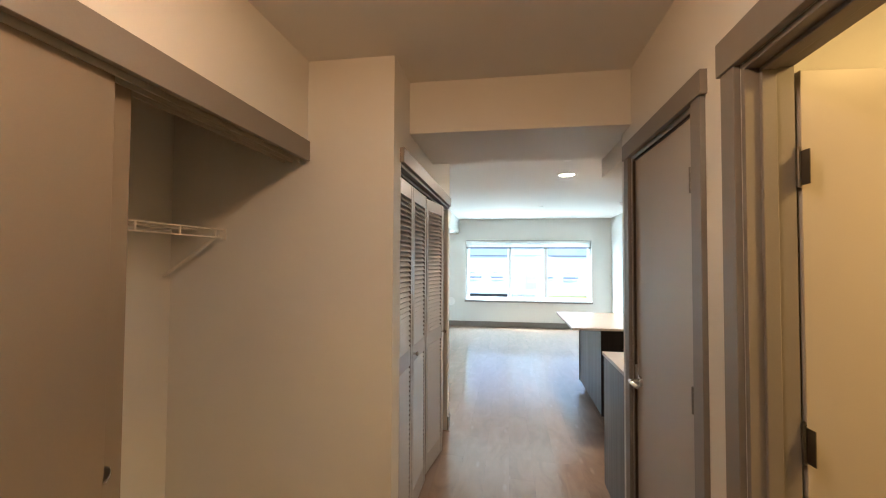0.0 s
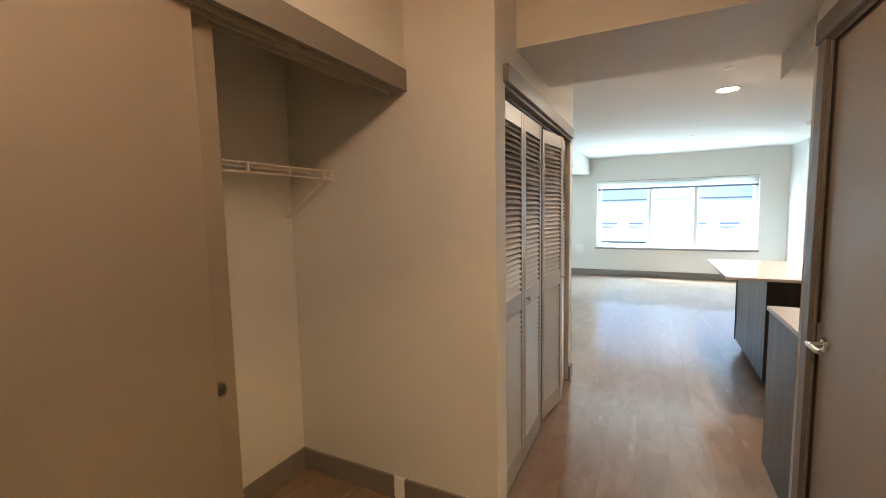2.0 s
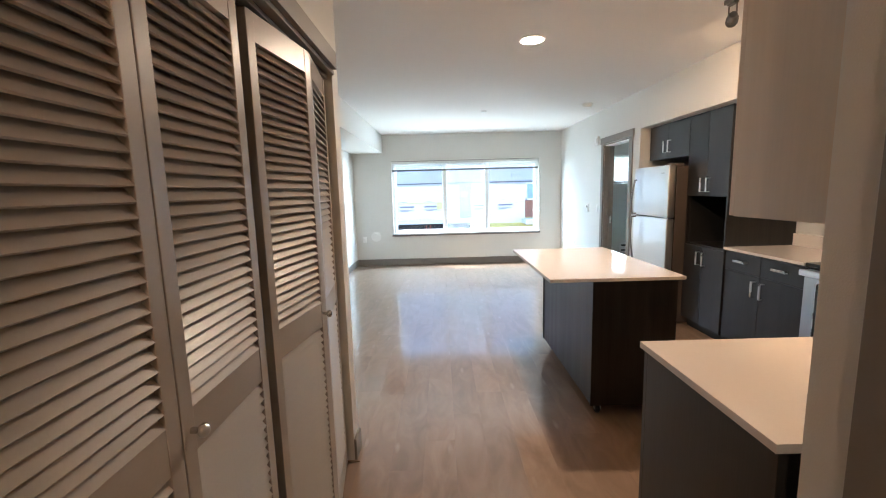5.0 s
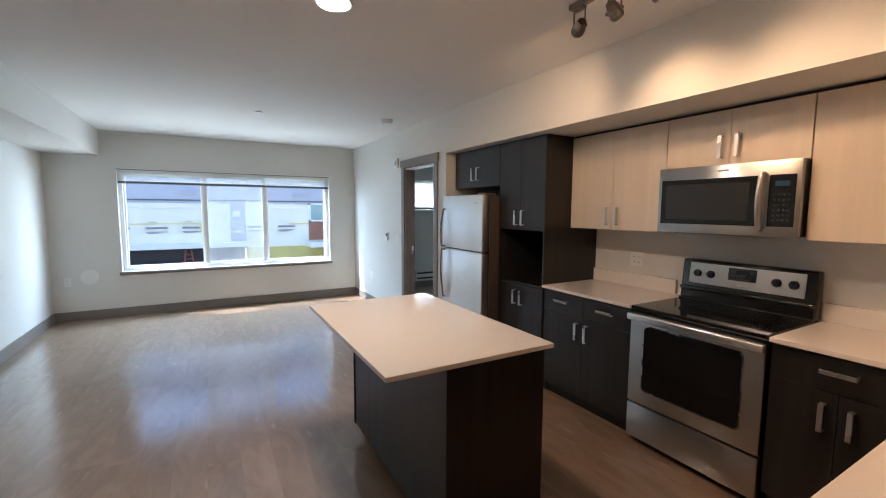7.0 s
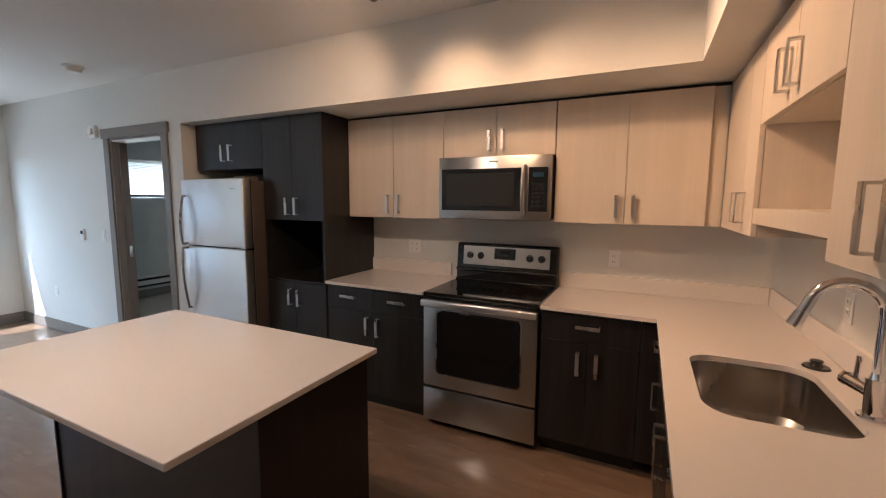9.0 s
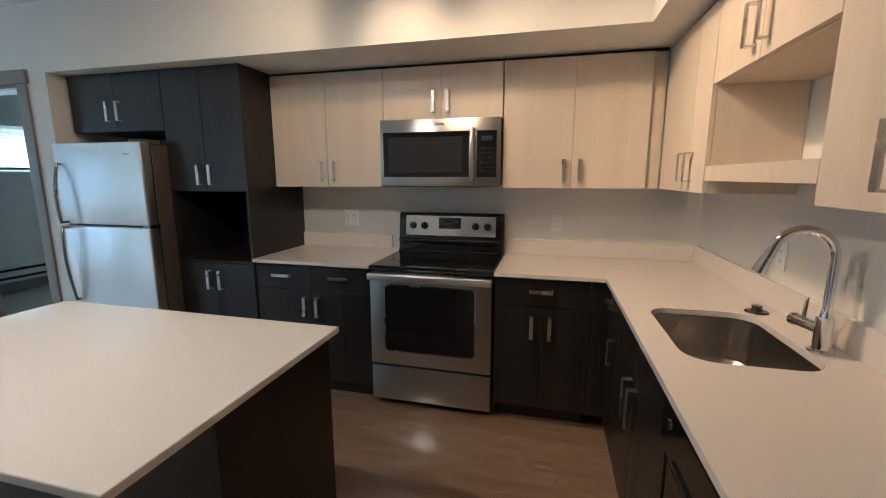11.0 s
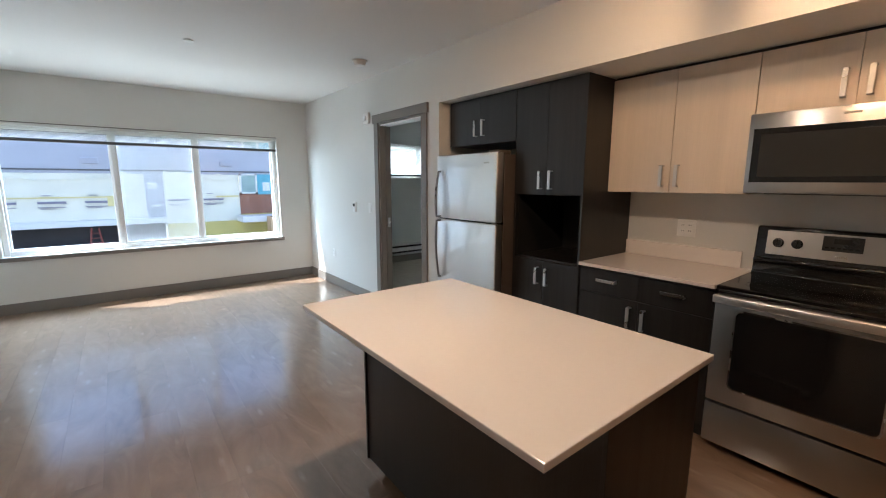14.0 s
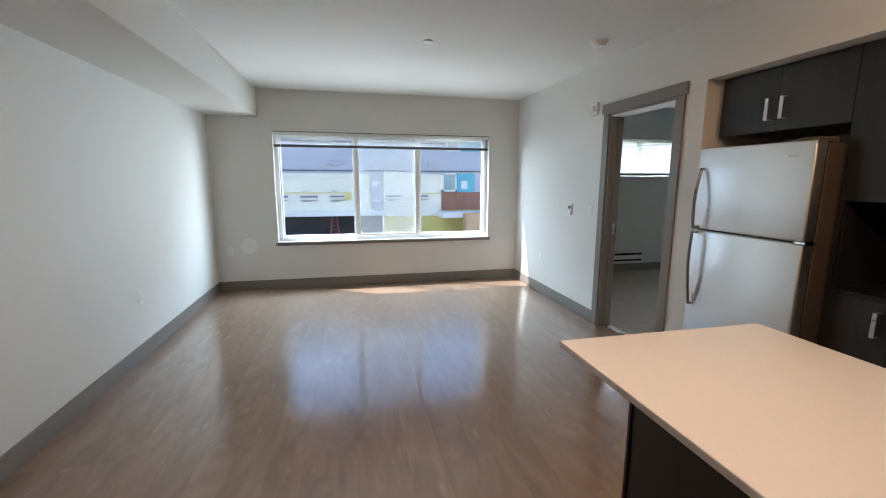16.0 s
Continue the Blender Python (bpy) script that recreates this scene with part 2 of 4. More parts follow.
        bmesh.ops.bevel(bm, geom=es, offset=bev, segments=2, affect="EDGES")
    return vs


def tube(bm, pts, r, seg=12, flat=1.0):
    """A round bar along a line of points."""
    pts = [Vector(p) for p in pts]
    rings = []
    side = None
    for i, p in enumerate(pts):
        d = (pts[min(i + 1, len(pts) - 1)] - pts[max(i - 1, 0)]).normalized()
        if side is None:
            side = d.orthogonal().normalized()
        side = (side - d * side.dot(d)).normalized()
        up = d.cross(side)
        rings.append([bm.verts.new(p + side * math.cos(a) * r + up * math.sin(a) * r * flat) for a in [2 * math.pi * k / seg for k in range(seg)]])
    for a, b in zip(rings, rings[1:]):
        for k in range(seg):
            bm.faces.new((a[k], a[(k + 1) % seg], b[(k + 1) % seg], b[k]))
    bm.faces.new(rings[0][::-1])
    bm.faces.new(rings[-1])


def plate(pts, y0, y1):
    """A thin upright plate with the outline pts (x, z), its face at y0."""
    bm = bmesh.new()
    a, b = [[bm.verts.new((px, y, pz)) for px, pz in pts] for y in (y0, y1)]
    bm.faces.new(a)
    bm.faces.new(b[::-1])
    for k in range(len(pts)):
        bm.faces.new((a[k], b[k], b[(k + 1) % len(pts)], a[(k + 1) % len(pts)]))
    return bm


def smooth_of(me, on=True):
    for f in me.polygons:
        f.use_smooth = on


def part(name, bm, material, parent=None, label="", soft=False):
    me = bpy.data.meshes.new(name)
    bmesh.ops.recalc_face_normals(bm, faces=bm.faces)
    bm.to_mesh(me)
    bm.free()
    me.materials.append(material)
    if soft:
        smooth_of(me)
        me.set_sharp_from_angle(angle=radians(35))
    ob = new(name, me)
    ob.parent = parent
    if label:
        ob["label"] = label
    return ob


def bpart(name, ext, material, parent=None, bev=0.002, label=""):
    bm = bmesh.new()
    B(bm, *ext, bev)
    return part(name, bm, material, parent, label)


def thing(name, label, category, m=Matrix(), group=""):
    ob = new(name)
    ob.empty_display_size = 0.1
    ob.matrix_basis = m
    return tagged(ob, label, category, group)


def setting(name, boxes, material, label="", category="", bev=0.0):
    bm = bmesh.new()
    for ext in boxes:
        B(bm, *ext, bev)
    return tagged(part(name, bm, material), label, category, "", "structure")


# ---- plan ----
XL, XR, YW, ZC = -1.72, 2.402, 10.26, 2.577
XK, YS, YA = 3.13, 2.73, 6.975
XH0, XH1 = -0.49, 0.68
ZS, ZH = 2.14, 2.55

# ---- structure ----
floor = setting("floor", [(-2.2, 7.0, -1.2, YW + 0.02, -0.12, -0.007)], M_BASEF, "brown-grey wood-look vinyl plank floor", "floor")
setting("carpet", [(XR + 0.1, 6.2, YA + 0.12, YW, -0.006, 0.006)], M_CARPET, "beige cut-pile bedroom carpet", "carpet")
setting("ceiling", [(-2.2, 7.0, 3.19, YW + 0.2, ZC, ZC + 0.15)], M_CEIL, "off-white painted plaster ceiling", "ceiling")
setting("ceiling_hall", [(-2.2, 3.3, -1.2, 3.19, ZH, ZH + 0.18)], M_CEIL, "off-white painted hall ceiling", "ceiling")
# outside wall with the two window openings
T = 0.16
WX0, WX1, WZ0, WZ1 = -0.958, 1.958, 0.612, 2.066
BX0, BX1, BZ0, BZ1 = 3.45, 5.5, 1.515, 2.085
setting("wall_window", [(XL - 0.15, WX0, YW, YW + T, 0, ZC), (WX1, BX0, YW, YW + T, 0, ZC), (BX1, 7.0, YW, YW + T, 0, ZC),
                        (WX0, WX1, YW, YW + T, 0, WZ0), (WX0, WX1, YW, YW + T, WZ1, ZC), (BX0, BX1, YW, YW + T, 0, BZ0), (BX0, BX1, YW, YW + T, BZ1, ZC)], M_WALL, "off-white painted wall", "wall")
setting("wall_left", [(XL - 0.15, XL, 3.97, YW, 0, ZC)], M_WALL, "off-white painted wall", "wall")
setting("soffit_left", [(XL, -1.125, 3.97, YW, 2.232, ZC)], M_WALL, "boxed ceiling soffit, painted off-white", "soffit")
# wall between living room and bedroom, with the door opening
DY0, DY1, DZ, BWT = 7.235, 8.06, 2.075, 0.135
setting("wall_bedroom", [(XR, XR + BWT, DY1, YW, 0, ZC), (XR, XR + BWT, YA, DY0, 0, ZC), (XR, XR + BWT, DY0, DY1, DZ, ZC)], M_WALL, "off-white painted wall", "wall")
setting("wall_alcove_end", [(XR + BWT, 6.2, YA, YA + 0.11, 0, ZC)], M_WALL, "off-white painted wall", "wall")
setting("wall_bedroom_far", [(6.2, 6.35, YA, YW, 0, ZC)], M_WALL, "off-white painted wall", "wall")
setting("wall_kitchen", [(XK, XK + 0.12, YS - 0.12, YA, 0, ZC)], M_WALL, "off-white painted kitchen wall", "wall")
setting("wall_sink", [(XH1 + 0.12, XK, YS - 0.115, YS, 0, ZC)], M_WALL, "off-white painted wall behind the sink", "wall")
setting("soffit_kitchen", [(XR, XK, 3.234, YA, ZS, ZC), (0.70, XK, YS, 3.234, ZS, ZC)], M_WALL, "boxed soffit over the wall cabinets", "soffit")
setting("beam_hall", [(XH0, XH1 + 0.035, 2.456, 3.19, 2.262, ZC)], M_WALL, "dropped ceiling beam across the hall", "beam")
# hall, right side: two door openings
T1 = (1.72, 2.461, 2.09)
T2 = (0.66, 1.445, 2.09)
HX = (XH1, XH1 + 0.12)
for y0, y1, z0 in ((T1[1], 2.632, 0), (T2[1], T1[0], 0), (-1.2, T2[0], 0), (T1[0], T1[1], T1[2]), (T2[0], T2[1], T2[2])):
    setting("wall_hall_right", [(*HX, y0, y1, z0, ZH)], M_WALL, "off-white painted hall wall", "wall")
# hall, left side
LV = (2.275, 4.04, 2.06)
for ext in ((XH0 - 0.1, XH0, 2.14, LV[0], 0, ZC), (XH0 - 0.1, XH0 - 0.012, LV[1], 4.15, 0, ZC), (XH0 - 0.1, XH0, LV[0], LV[1], LV[2], ZC)):
    setting("wall_closet_front", [ext], M_WALL, "off-white painted wall round a louvred closet", "wall")
setting("wall_closet_end", [(XL - 0.15, XH0 - 0.1, 4.05, 4.15, 0, ZC)], M_WALL, "off-white painted wall", "wall")
setting("wall_closet_return", [(-1.75, XH0 - 0.1, 2.14, 2.24, 0, ZC)], M_WALL, "off-white painted wall", "wall")
setting("wall_closet_back", [(-1.75, -1.69, -1.2, 2.14, 0, ZH)], M_WALL, "off-white painted closet wall", "wall")
setting("wall_closet_rear", [(-1.87, XL, 2.24, 4.05, 0, ZC)], M_WALL, "off-white painted closet wall", "wall")
setting("wall_closet_head", [(-1.02, -0.935, -1.2, 2.14, 2.08, ZH)], M_WALL, "off-white painted wall over the closet", "wall")
setting("wall_closet_near", [(-1.69, -0.935, -1.2, -0.15, 0, ZH)], M_WALL, "off-white painted wall", "wall")
setting("wall_entry", [(-1.75, 3.3, -1.3, -1.2, 0, ZH)], M_WALL, "off-white painted wall", "wall")
setting("wall_bath_far", [(2.45, 2.55, -1.2, YS - 0.115, 0, ZH)], M_WALL, "off-white painted bathroom wall", "wall")
setting("wall_bath_side", [(HX[1], 2.45, 1.62, 1.70, 0, ZH)], M_WALL, "off-white painted bathroom wall", "wall")

# baseboards, butted end to end
BB, BT = 0.122, 0.014


def baseboard(ext):
    setting("baseboard", [(*ext, 0.0, BB)], M_TRIM, "grey painted baseboard", "baseboard", 0.003)


baseboard((XL, XL + BT, 4.15, YW - BT))
baseboard((XL, XR, YW - BT, YW))
baseboard((XR - BT, XR, DY1 + 0.09, YW - BT))
baseboard((XR - BT, XR, YA, DY0 - 0.09))
baseboard((XL + BT, XH0 - 0.012, 4.15, 4.15 + BT))
baseboard((XH0 - 0.012, XH0 - 0.012 + BT, LV[1] + 0.0, 4.15 + BT))
baseboard((-1.69 + BT, -1.06, 2.14 - BT, 2.14))
baseboard((-0.99, XH0, 2.14 - BT, 2.14))
baseboard((-1.69, -1.69 + BT, -0.15, 2.14))
baseboard((XH1 - BT, XH1, T1[1] + 0.073, 2.632))
baseboard((XH1 - BT, XH1, T2[1] + 0.08, T1[0] - 0.08))
baseboard((XR + BWT, 6.2, YW - BT, YW))

# ---- openings: casings, jambs and doors ----


def casing_x(name, x, side, y0, y1, z, w, head, over, label):
    """Trim round an opening in a wall across x; side is the way it stands proud."""
    e = thing(name, label, "door frame")
    e["kind"] = "structure"
    x0, x1 = sorted((x, x + side * 0.018))
    bpart("casing", (x0, x1, y0 - w, y0, 0, z), M_TRIM, e)
    bpart("casing", (x0, x1, y1, y1 + w, 0, z), M_TRIM, e)
    x0, x1 = sorted((x, x + side * 0.024))
    bpart("head_casing", (x0, x1, y0 - w - over, y1 + w + over, z, z + head), M_TRIM, e)
    return e


def jamb_x(e, x0, x1, y0, y1, z, t=0.018):
    bpart("jamb", (x0, x1, y0, y0 + t, 0, z - t), M_TRIM, e)
    bpart("jamb", (x0, x1, y1 - t, y1, 0, z - t), M_TRIM, e)
    bpart("head_jamb", (x0, x1, y0, y1, z - t, z), M_TRIM, e)


def hinge(parent, m, leaf=M_TRACK):
    bm = bmesh.new()
    B(bm, -0.034, -0.004, -0.0015, 0.0015, -0.045, 0.045, 0.001)
    B(bm, 0.004, 0.034, -0.0015, 0.0015, -0.045, 0.045, 0.001)
    C(bm, pose(0, -0.003, -0.05), 0.006, 0.1, 12)
    C(bm, pose(0, -0.003, 0.05), 0.004, 0.008, 10)
    ob = part("hinge", bm, leaf, parent, "satin nickel butt hinge")
    ob.matrix_basis = m
    return ob


f1 = casing_x("door_frame_1", XH1, -1, T1[0], T1[1], T1[2], 0.072, 0.08, 0.016, "grey painted door casing in the hall")
jamb_x(f1, HX[0], HX[1], *T1[:2], T1[2])
bpart("stop", (HX[0] + 0.05, HX[0] + 0.062, T1[0] + 0.018, T1[0] + 0.03, 0, T1[2] - 0.018), M_TRIM, f1)
bpart("stop", (HX[0] + 0.05, HX[0] + 0.062, T1[1] - 0.03, T1[1] - 0.018, 0, T1[2] - 0.018), M_TRIM, f1)
bpart("strike_plate", (HX[0] + 0.006, HX[0] + 0.034, T1[1] - 0.0205, T1[1] - 0.018, 0.93, 1.04), M_NICKEL, f1, 0.001)

# thin dark strips along the gap between leaf and jamb
bpart("door_gap_strip", (XH1 + 0.003, XH1 + 0.013, T1[1] - 0.0195, T1[1] - 0.0175, 0.01, T1[2] - 0.02), M_GAPSTRIP, f1, 0.001, "dark strip in the door gap")
bpart("door_gap_strip", (XH1 + 0.003, XH1 + 0.013, T1[0] + 0.02, T1[1] - 0.02, T1[2] - 0.019, T1[2] - 0.012), M_GAPSTRIP, f1, 0.001, "dark strip in the door gap")
d1 = thing("door", "closed flat grey-brown door with a satin lever", "door", pose(XH1 + 0.014, T1[0] + 0.021, 0.008))
bpart("leaf", (0, 0.042, 0, 0.694, 0, 2.058), M_DOOR, d1, 0.002)
for hz in (0.33, 1.08, 1.825):
    bm = bmesh.new()
    for k in range(5):
        C(bm, pose(-0.022, -0.001, hz - 0.045 + k * 0.0182), 0.0078, 0.0172, 14)
    B(bm, -0.022, 0.001, -0.004, 0.002, hz - 0.045, hz + 0.045)
    part("hinge", bm, M_TRACK, d1, "dark nickel hinge knuckle")


def lever(parent, m):
    bm = bmesh.new()
    C(bm, pose(0, 0, 0, 0, -90, 0), 0.027, 0.012, 28, bev=0.003)
    C(bm, pose(-0.01, 0, 0, 0, -90, 0), 0.011, 0.045, 20)
    tube(bm, [(-0.05, 0.012, 0), (-0.052, -0.02, 0), (-0.053, -0.05, -0.001), (-0.05, -0.082, -0.002), (-0.044, -0.094, -0.002)], 0.0095, 12, 0.8)
    ob = part("lever_handle", bm, M_NICKEL, parent, "satin nickel lever handle", soft=True)
    ob.matrix_basis = m
    bm = bmesh.new()
    C(bm, pose(0, 0, 0, 0, -90, 0), 0.014, 0.008, 20, bev=0.002)
    o2 = part("latch_bolt", bm, M_NICKEL, parent)
    o2.matrix_basis = m @ Matrix.Translation((0.012, 0.055, 0.03))
    return ob


lever(d1, pose(0.0, 0.634, 0.966))

f2 = casing_x("door_frame_2", XH1, -1, T2[0], T2[1], T2[2], 0.072, 0.1, 0.014, "grey painted bathroom door casing")
jamb_x(f2, HX[0], HX[1], *T2[:2], T2[2])
bpart("stop", (HX[0] + 0.035, HX[0] + 0.072, T2[1] - 0.03, T2[1] - 0.018, 0, T2[2] - 0.018), M_TRIM, f2, 0.003)
bpart("stop", (HX[0] + 0.035, HX[0] + 0.072, T2[0] + 0.03, T2[1] - 0.03, T2[2] - 0.03, T2[2] - 0.018), M_TRIM, f2, 0.003)
d2 = thing("door", "flat grey-brown bathroom door standing open", "door", pose(HX[1] + 0.01, T2[1] - 0.022, 0.008, 0, 0, -86))
bpart("leaf", (-0.042, 0, -0.0, 0.74, 0, 2.05), M_DOOR, d2, 0.002).matrix_basis = pose(0, 0, 0)
for hz in (0.35, 1.08, 1.79):
    hinge(d2, pose(0.0, -0.004, hz, 0, 0, 0))

f3 = casing_x("door_frame_3", XR, -1, DY0, DY1, DZ, 0.085, 0.09, 0.02, "grey painted bedroom door casing")
jamb_x(f3, XR, XR + BWT, DY0, DY1, DZ)
bpart("strike_plate", (XR + 0.085, XR + 0.115, DY1 - 0.0205, DY1 - 0.018, 0.93, 1.04), M_NICKEL, f3, 0.001)
bpart("stop", (XR + 0.06, XR + 0.072, DY1 - 0.03, DY1 - 0.018, 0, DZ - 0.018), M_TRIM, f3)
bpart("stop", (XR + 0.06, XR + 0.072, DY0 + 0.018, DY0 + 0.03, 0, DZ - 0.018), M_TRIM, f3)
# added white strip, so that the head jamb's underside looks brightly lit
bpart("head_strip", (XR + 0.004, XR + 0.13, DY0 + 0.02, DY1 - 0.02, DZ - 0.03, DZ - 0.0185), M_WHITE, f3, 0.001, "white strip brightening the underside of the door head")
bpart("threshold", (XR + 0.08, XR + 0.134, DY0 + 0.018, DY1 - 0.018, -0.005, 0.008), M_NICKEL, f3, 0.003, "thin metal floor strip")

# ---- windows ----


def window(name, x0, x1, z0, z1, y, posts, label):
    e = thing(name, label, "window")
    e["kind"] = "structure"
    w, d = 0.05, 0.075
    bm = bmesh.new()
    B(bm, x0, x0 + w, y, y + d, z0, z1, 0.004)
    B(bm, x1 - w, x1, y, y + d, z0, z1, 0.004)
    B(bm, x0 + w, x1 - w, y, y + d, z0, z0 + w, 0.004)
    B(bm, x0 + w, x1 - w, y, y + d, z1 - w, z1, 0.004)
    part("window_frame", bm, M_VINYL, e)
    xs = [x0 + w] + [p for p in posts] + [x1 - w]
    for p in posts:
        bpart("mullion", (p - 0.02, p + 0.02, y + 0.006, y + d - 0.006, z0 + w, z1 - w), M_VINYL, e, 0.004)
    for i, (a, b) in enumerate(zip(xs, xs[1:])):
        a2, b2 = a + (0.02 if i else 0), b - (0.02 if i < len(posts) else 0)
        yy = y + (0.03 if i % 2 == 0 else 0.014)
        bm = bmesh.new()
        s = 0.022
        for ext in ((a2, a2 + s, z0 + w, z1 - w), (b2 - s, b2, z0 + w, z1 - w), (a2 + s, b2 - s, z0 + w, z0 + w + s), (a2 + s, b2 - s, z1 - w - s, z1 - w)):
            B(bm, ext[0], ext[1], yy, yy + 0.028, ext[2], ext[3], 0.003)
        sash = part("sash", bm, M_VINYL, e)
        g = bpart("pane", (a2 + s, b2 - s, yy + 0.012, yy + 0.016, z0 + w + s, z1 - w - s), M_GLASS, sash, 0)
        g.visible_shadow = False
    return e


win = window("window_1", WX0 + 0.003, WX1 - 0.003, WZ0 + 0.018, WZ1 - 0.003, YW + 0.07, (0.08, 0.94), "wide white vinyl window of three panes")
scr = bpart("insect_screen", (0.108, 0.912, YW + 0.152, YW + 0.154, WZ0 + 0.07, WZ1 - 0.055), M_SCREEN, win, 0, "grey insect screen")
bpart("window_sill", (WX0 - 0.03, WX1 + 0.03, YW - 0.03, YW - 0.001, WZ0 - 0.03, WZ0 + 0.016), M_TRIM, win, 0.003, "grey painted sill edge")
bpart("head_trim", (WX0, WX1, YW - 0.004, YW + 0.012, WZ1 - 0.010, WZ1 - 0.0005), M_TRIM, win, 0.001, "thin grey head strip")
bpart("window_sill", (WX0, WX1, YW - 0.001, YW + 0.07, WZ0, WZ0 + 0.016), M_VINYL, win, 0.001, "white inner sill")
window("window_2", BX0 + 0.003, BX1 - 0.003, BZ0 + 0.003, BZ1 - 0.003, YW + 0.07, (4.47,), "high white bedroom window")


def blind(name, x0, x1, ztop, zbot, y, count, label, tilt=4):
    e = thing(name, label, "window blind")
    bpart("head_rail", (x0, x1, y - 0.018, y + 0.018, ztop - 0.026, ztop), M_SLAT, e, 0.002)
    bpart("bottom_rail", (x0 + 0.004, x1 - 0.004, y - 0.014, y + 0.014, zbot, zbot + 0.032), M_RAIL, e, 0.003, "dark bottom rail")
    me = None
    for k in range(count):
        z = zbot + 0.042 + (ztop - 0.03 - zbot - 0.042) * k / count
        if me is None:
            o = bpart("slat", (x0 + 0.006, x1 - 0.006, -0.0125, 0.0125, -0.0006, 0.0006), M_SLAT, e, 0)
            me = o.data
        else:
            o = new("slat", me)
            o.parent = e
        o.matrix_basis = pose(0, y, z, tilt)
    for cx in (x0 + 0.2, (x0 + x1) / 2, x1 - 0.2):
        bm = bmesh.new()
        C(bm, pose(cx, y - 0.013, zbot), 0.0012, ztop - zbot - 0.02, 6)
        part("ladder_cord", bm, M_SLAT, e)
    bm = bmesh.new()
    C(bm, pose(x0 + 0.09, y - 0.024, zbot - 0.45), 0.003, ztop - zbot + 0.42, 8)
    part("wand", bm, M_VINYL, e)
    return e


blind("window_blind", WX0 + 0.006, WX1 - 0.006, WZ1 - 0.012, 1.868, YW + 0.03, 9, "raised white slatted blind under the window head", 16)
blind("window_blind", BX0 + 0.006, BX1 - 0.006, BZ1 - 0.004, BZ0 + 0.02, YW + 0.03, 22, "lowered white slatted blind in the bedroom window", 38)

# ---- hall closets ----
rail_f = thing("closet_door_track", "grey painted header board with a sliding-door track", "door track")
bpart("header_board", (-0.945, -0.92, -0.15, 2.139, 2.045, 2.145), M_TRIM, rail_f, 0.002)
for x in (-1.045, -1.005, -0.965):
    bpart("track", (x - 0.003, x + 0.003, -0.15, 2.12, 2.035, 2.0735), M_ALU, rail_f, 0.0005, "painted aluminium track")
bpart("track_plate", (-1.05, -0.96, -0.15, 2.12, 2.074, 2.08), M_ALU, rail_f, 0.0005)
bpart("floor_guide", (-1.05, -0.99, 2.126, 2.139, 0.0, 0.12), M_WHITE, rail_f, 0.002, "white end block at the baseboard")


def sliding_door(x, y0, y1, label, pull_at=None):
    e = thing("sliding_door", label, "door", pose(x, y0, 0.012), "closet sliding doors")
    w = y1 - y0
    bpart("leaf", (-0.017, 0.017, 0, w, 0, 2.03), M_SLIDE, e, 0.002)
    if pull_at is None:
        return e
    bm = bmesh.new()
    C(bm, pose(0.0155, pull_at, 0.966, 0, 90, 0), 0.022, 0.0025, 28)
    C(bm, pose(0.0182, pull_at + 0.008, 0.948, 0, 90, 0), 0.004, 0.0015, 14)
    part("finger_pull", bm, M_NICKEL, e, "round recessed metal finger pull")
    # flat darker disc gives the shading of the pull's hollow
    bm = bmesh.new()
    C(bm, pose(0.0182, pull_at, 0.970, 0, 90, 0), 0.0195, 0.0008, 24)
    part("pull_cup_shade", bm, M_TRACK, e)
    return e


sliding_door(-0.985, -0.05, 1.149, "plain taupe sliding closet door pushed half open")
sliding_door(-1.025, 0.02, 1.236, "plain taupe sliding closet door behind another", 1.163)

shelf = thing("wire_shelf", "white coated wire closet shelf with a wall bracket", "shelf")
bm = bmesh.new()
for x, z in ((-1.385, 1.705), (-1.385, 1.665), (-1.53, 1.705), (-1.68, 1.705)):
    tube(bm, [(x, -0.14, z), (x, 2.125, z)], 0.0035, 8)
part("rail", bm, M_WIRE, shelf)
bm = bmesh.new()
for k in range(88):
    y = -0.1 + k * 0.0253
    tube(bm, [(-1.68, y, 1.709), (-1.385, y, 1.709)], 0.0014, 5)
ob = part("cross_wire", bm, M_WIRE, shelf)
ob["kind"] = "stuff"
for k in range(10):
    y = 0.05 + k * 0.225
    bpart("spacer", (-1.389, -1.381, y - 0.004, y + 0.004, 1.667, 1.704), M_WIRE, shelf, 0)
bm = bmesh.new()
tube(bm, [(-1.385, 2.1, 1.675), (-1.683, 2.1, 1.47)], 0.005, 8)
tube(bm, [(-1.395, 2.085, 1.665), (-1.683, 2.085, 1.47)], 0.004, 8)
B(bm, -1.40, -1.37, 2.128, 2.139, 1.655, 1.712, 0.002)
part("bracket", bm, M_WIRE, shelf, "diagonal wire support bracket")

# louvred folding doors
lou_f = thing("closet_frame", "grey painted head casing over louvred closet doors", "door frame")
lou_f["kind"] = "structure"
bpart("head_casing", (XH0, XH0 + 0.024, 2.25, 4.0, LV[2] - 0.005, LV[2] + 0.072), M_TRIM, lou_f)
bpart("head_jamb", (XH0 - 0.1, XH0, LV[0], LV[1], LV[2] - 0.02, LV[2]), M_TRIM, lou_f)
bpart("track", (XH0 - 0.065, XH0 - 0.035, LV[0], LV[1], LV[2] - 0.038, LV[2] - 0.021), M_RAIL, lou_f)

PW, PH = 0.409, 1.995
slat_mesh = None


def louver_panel(parent, m, knob_at):
    """One louvred panel, its width along local x, its face towards local -y."""
    global slat_mesh
    st = 0.042
    bm = bmesh.new()
    B(bm, 0, st, 0, 0.028, 0, PH, 0.002)
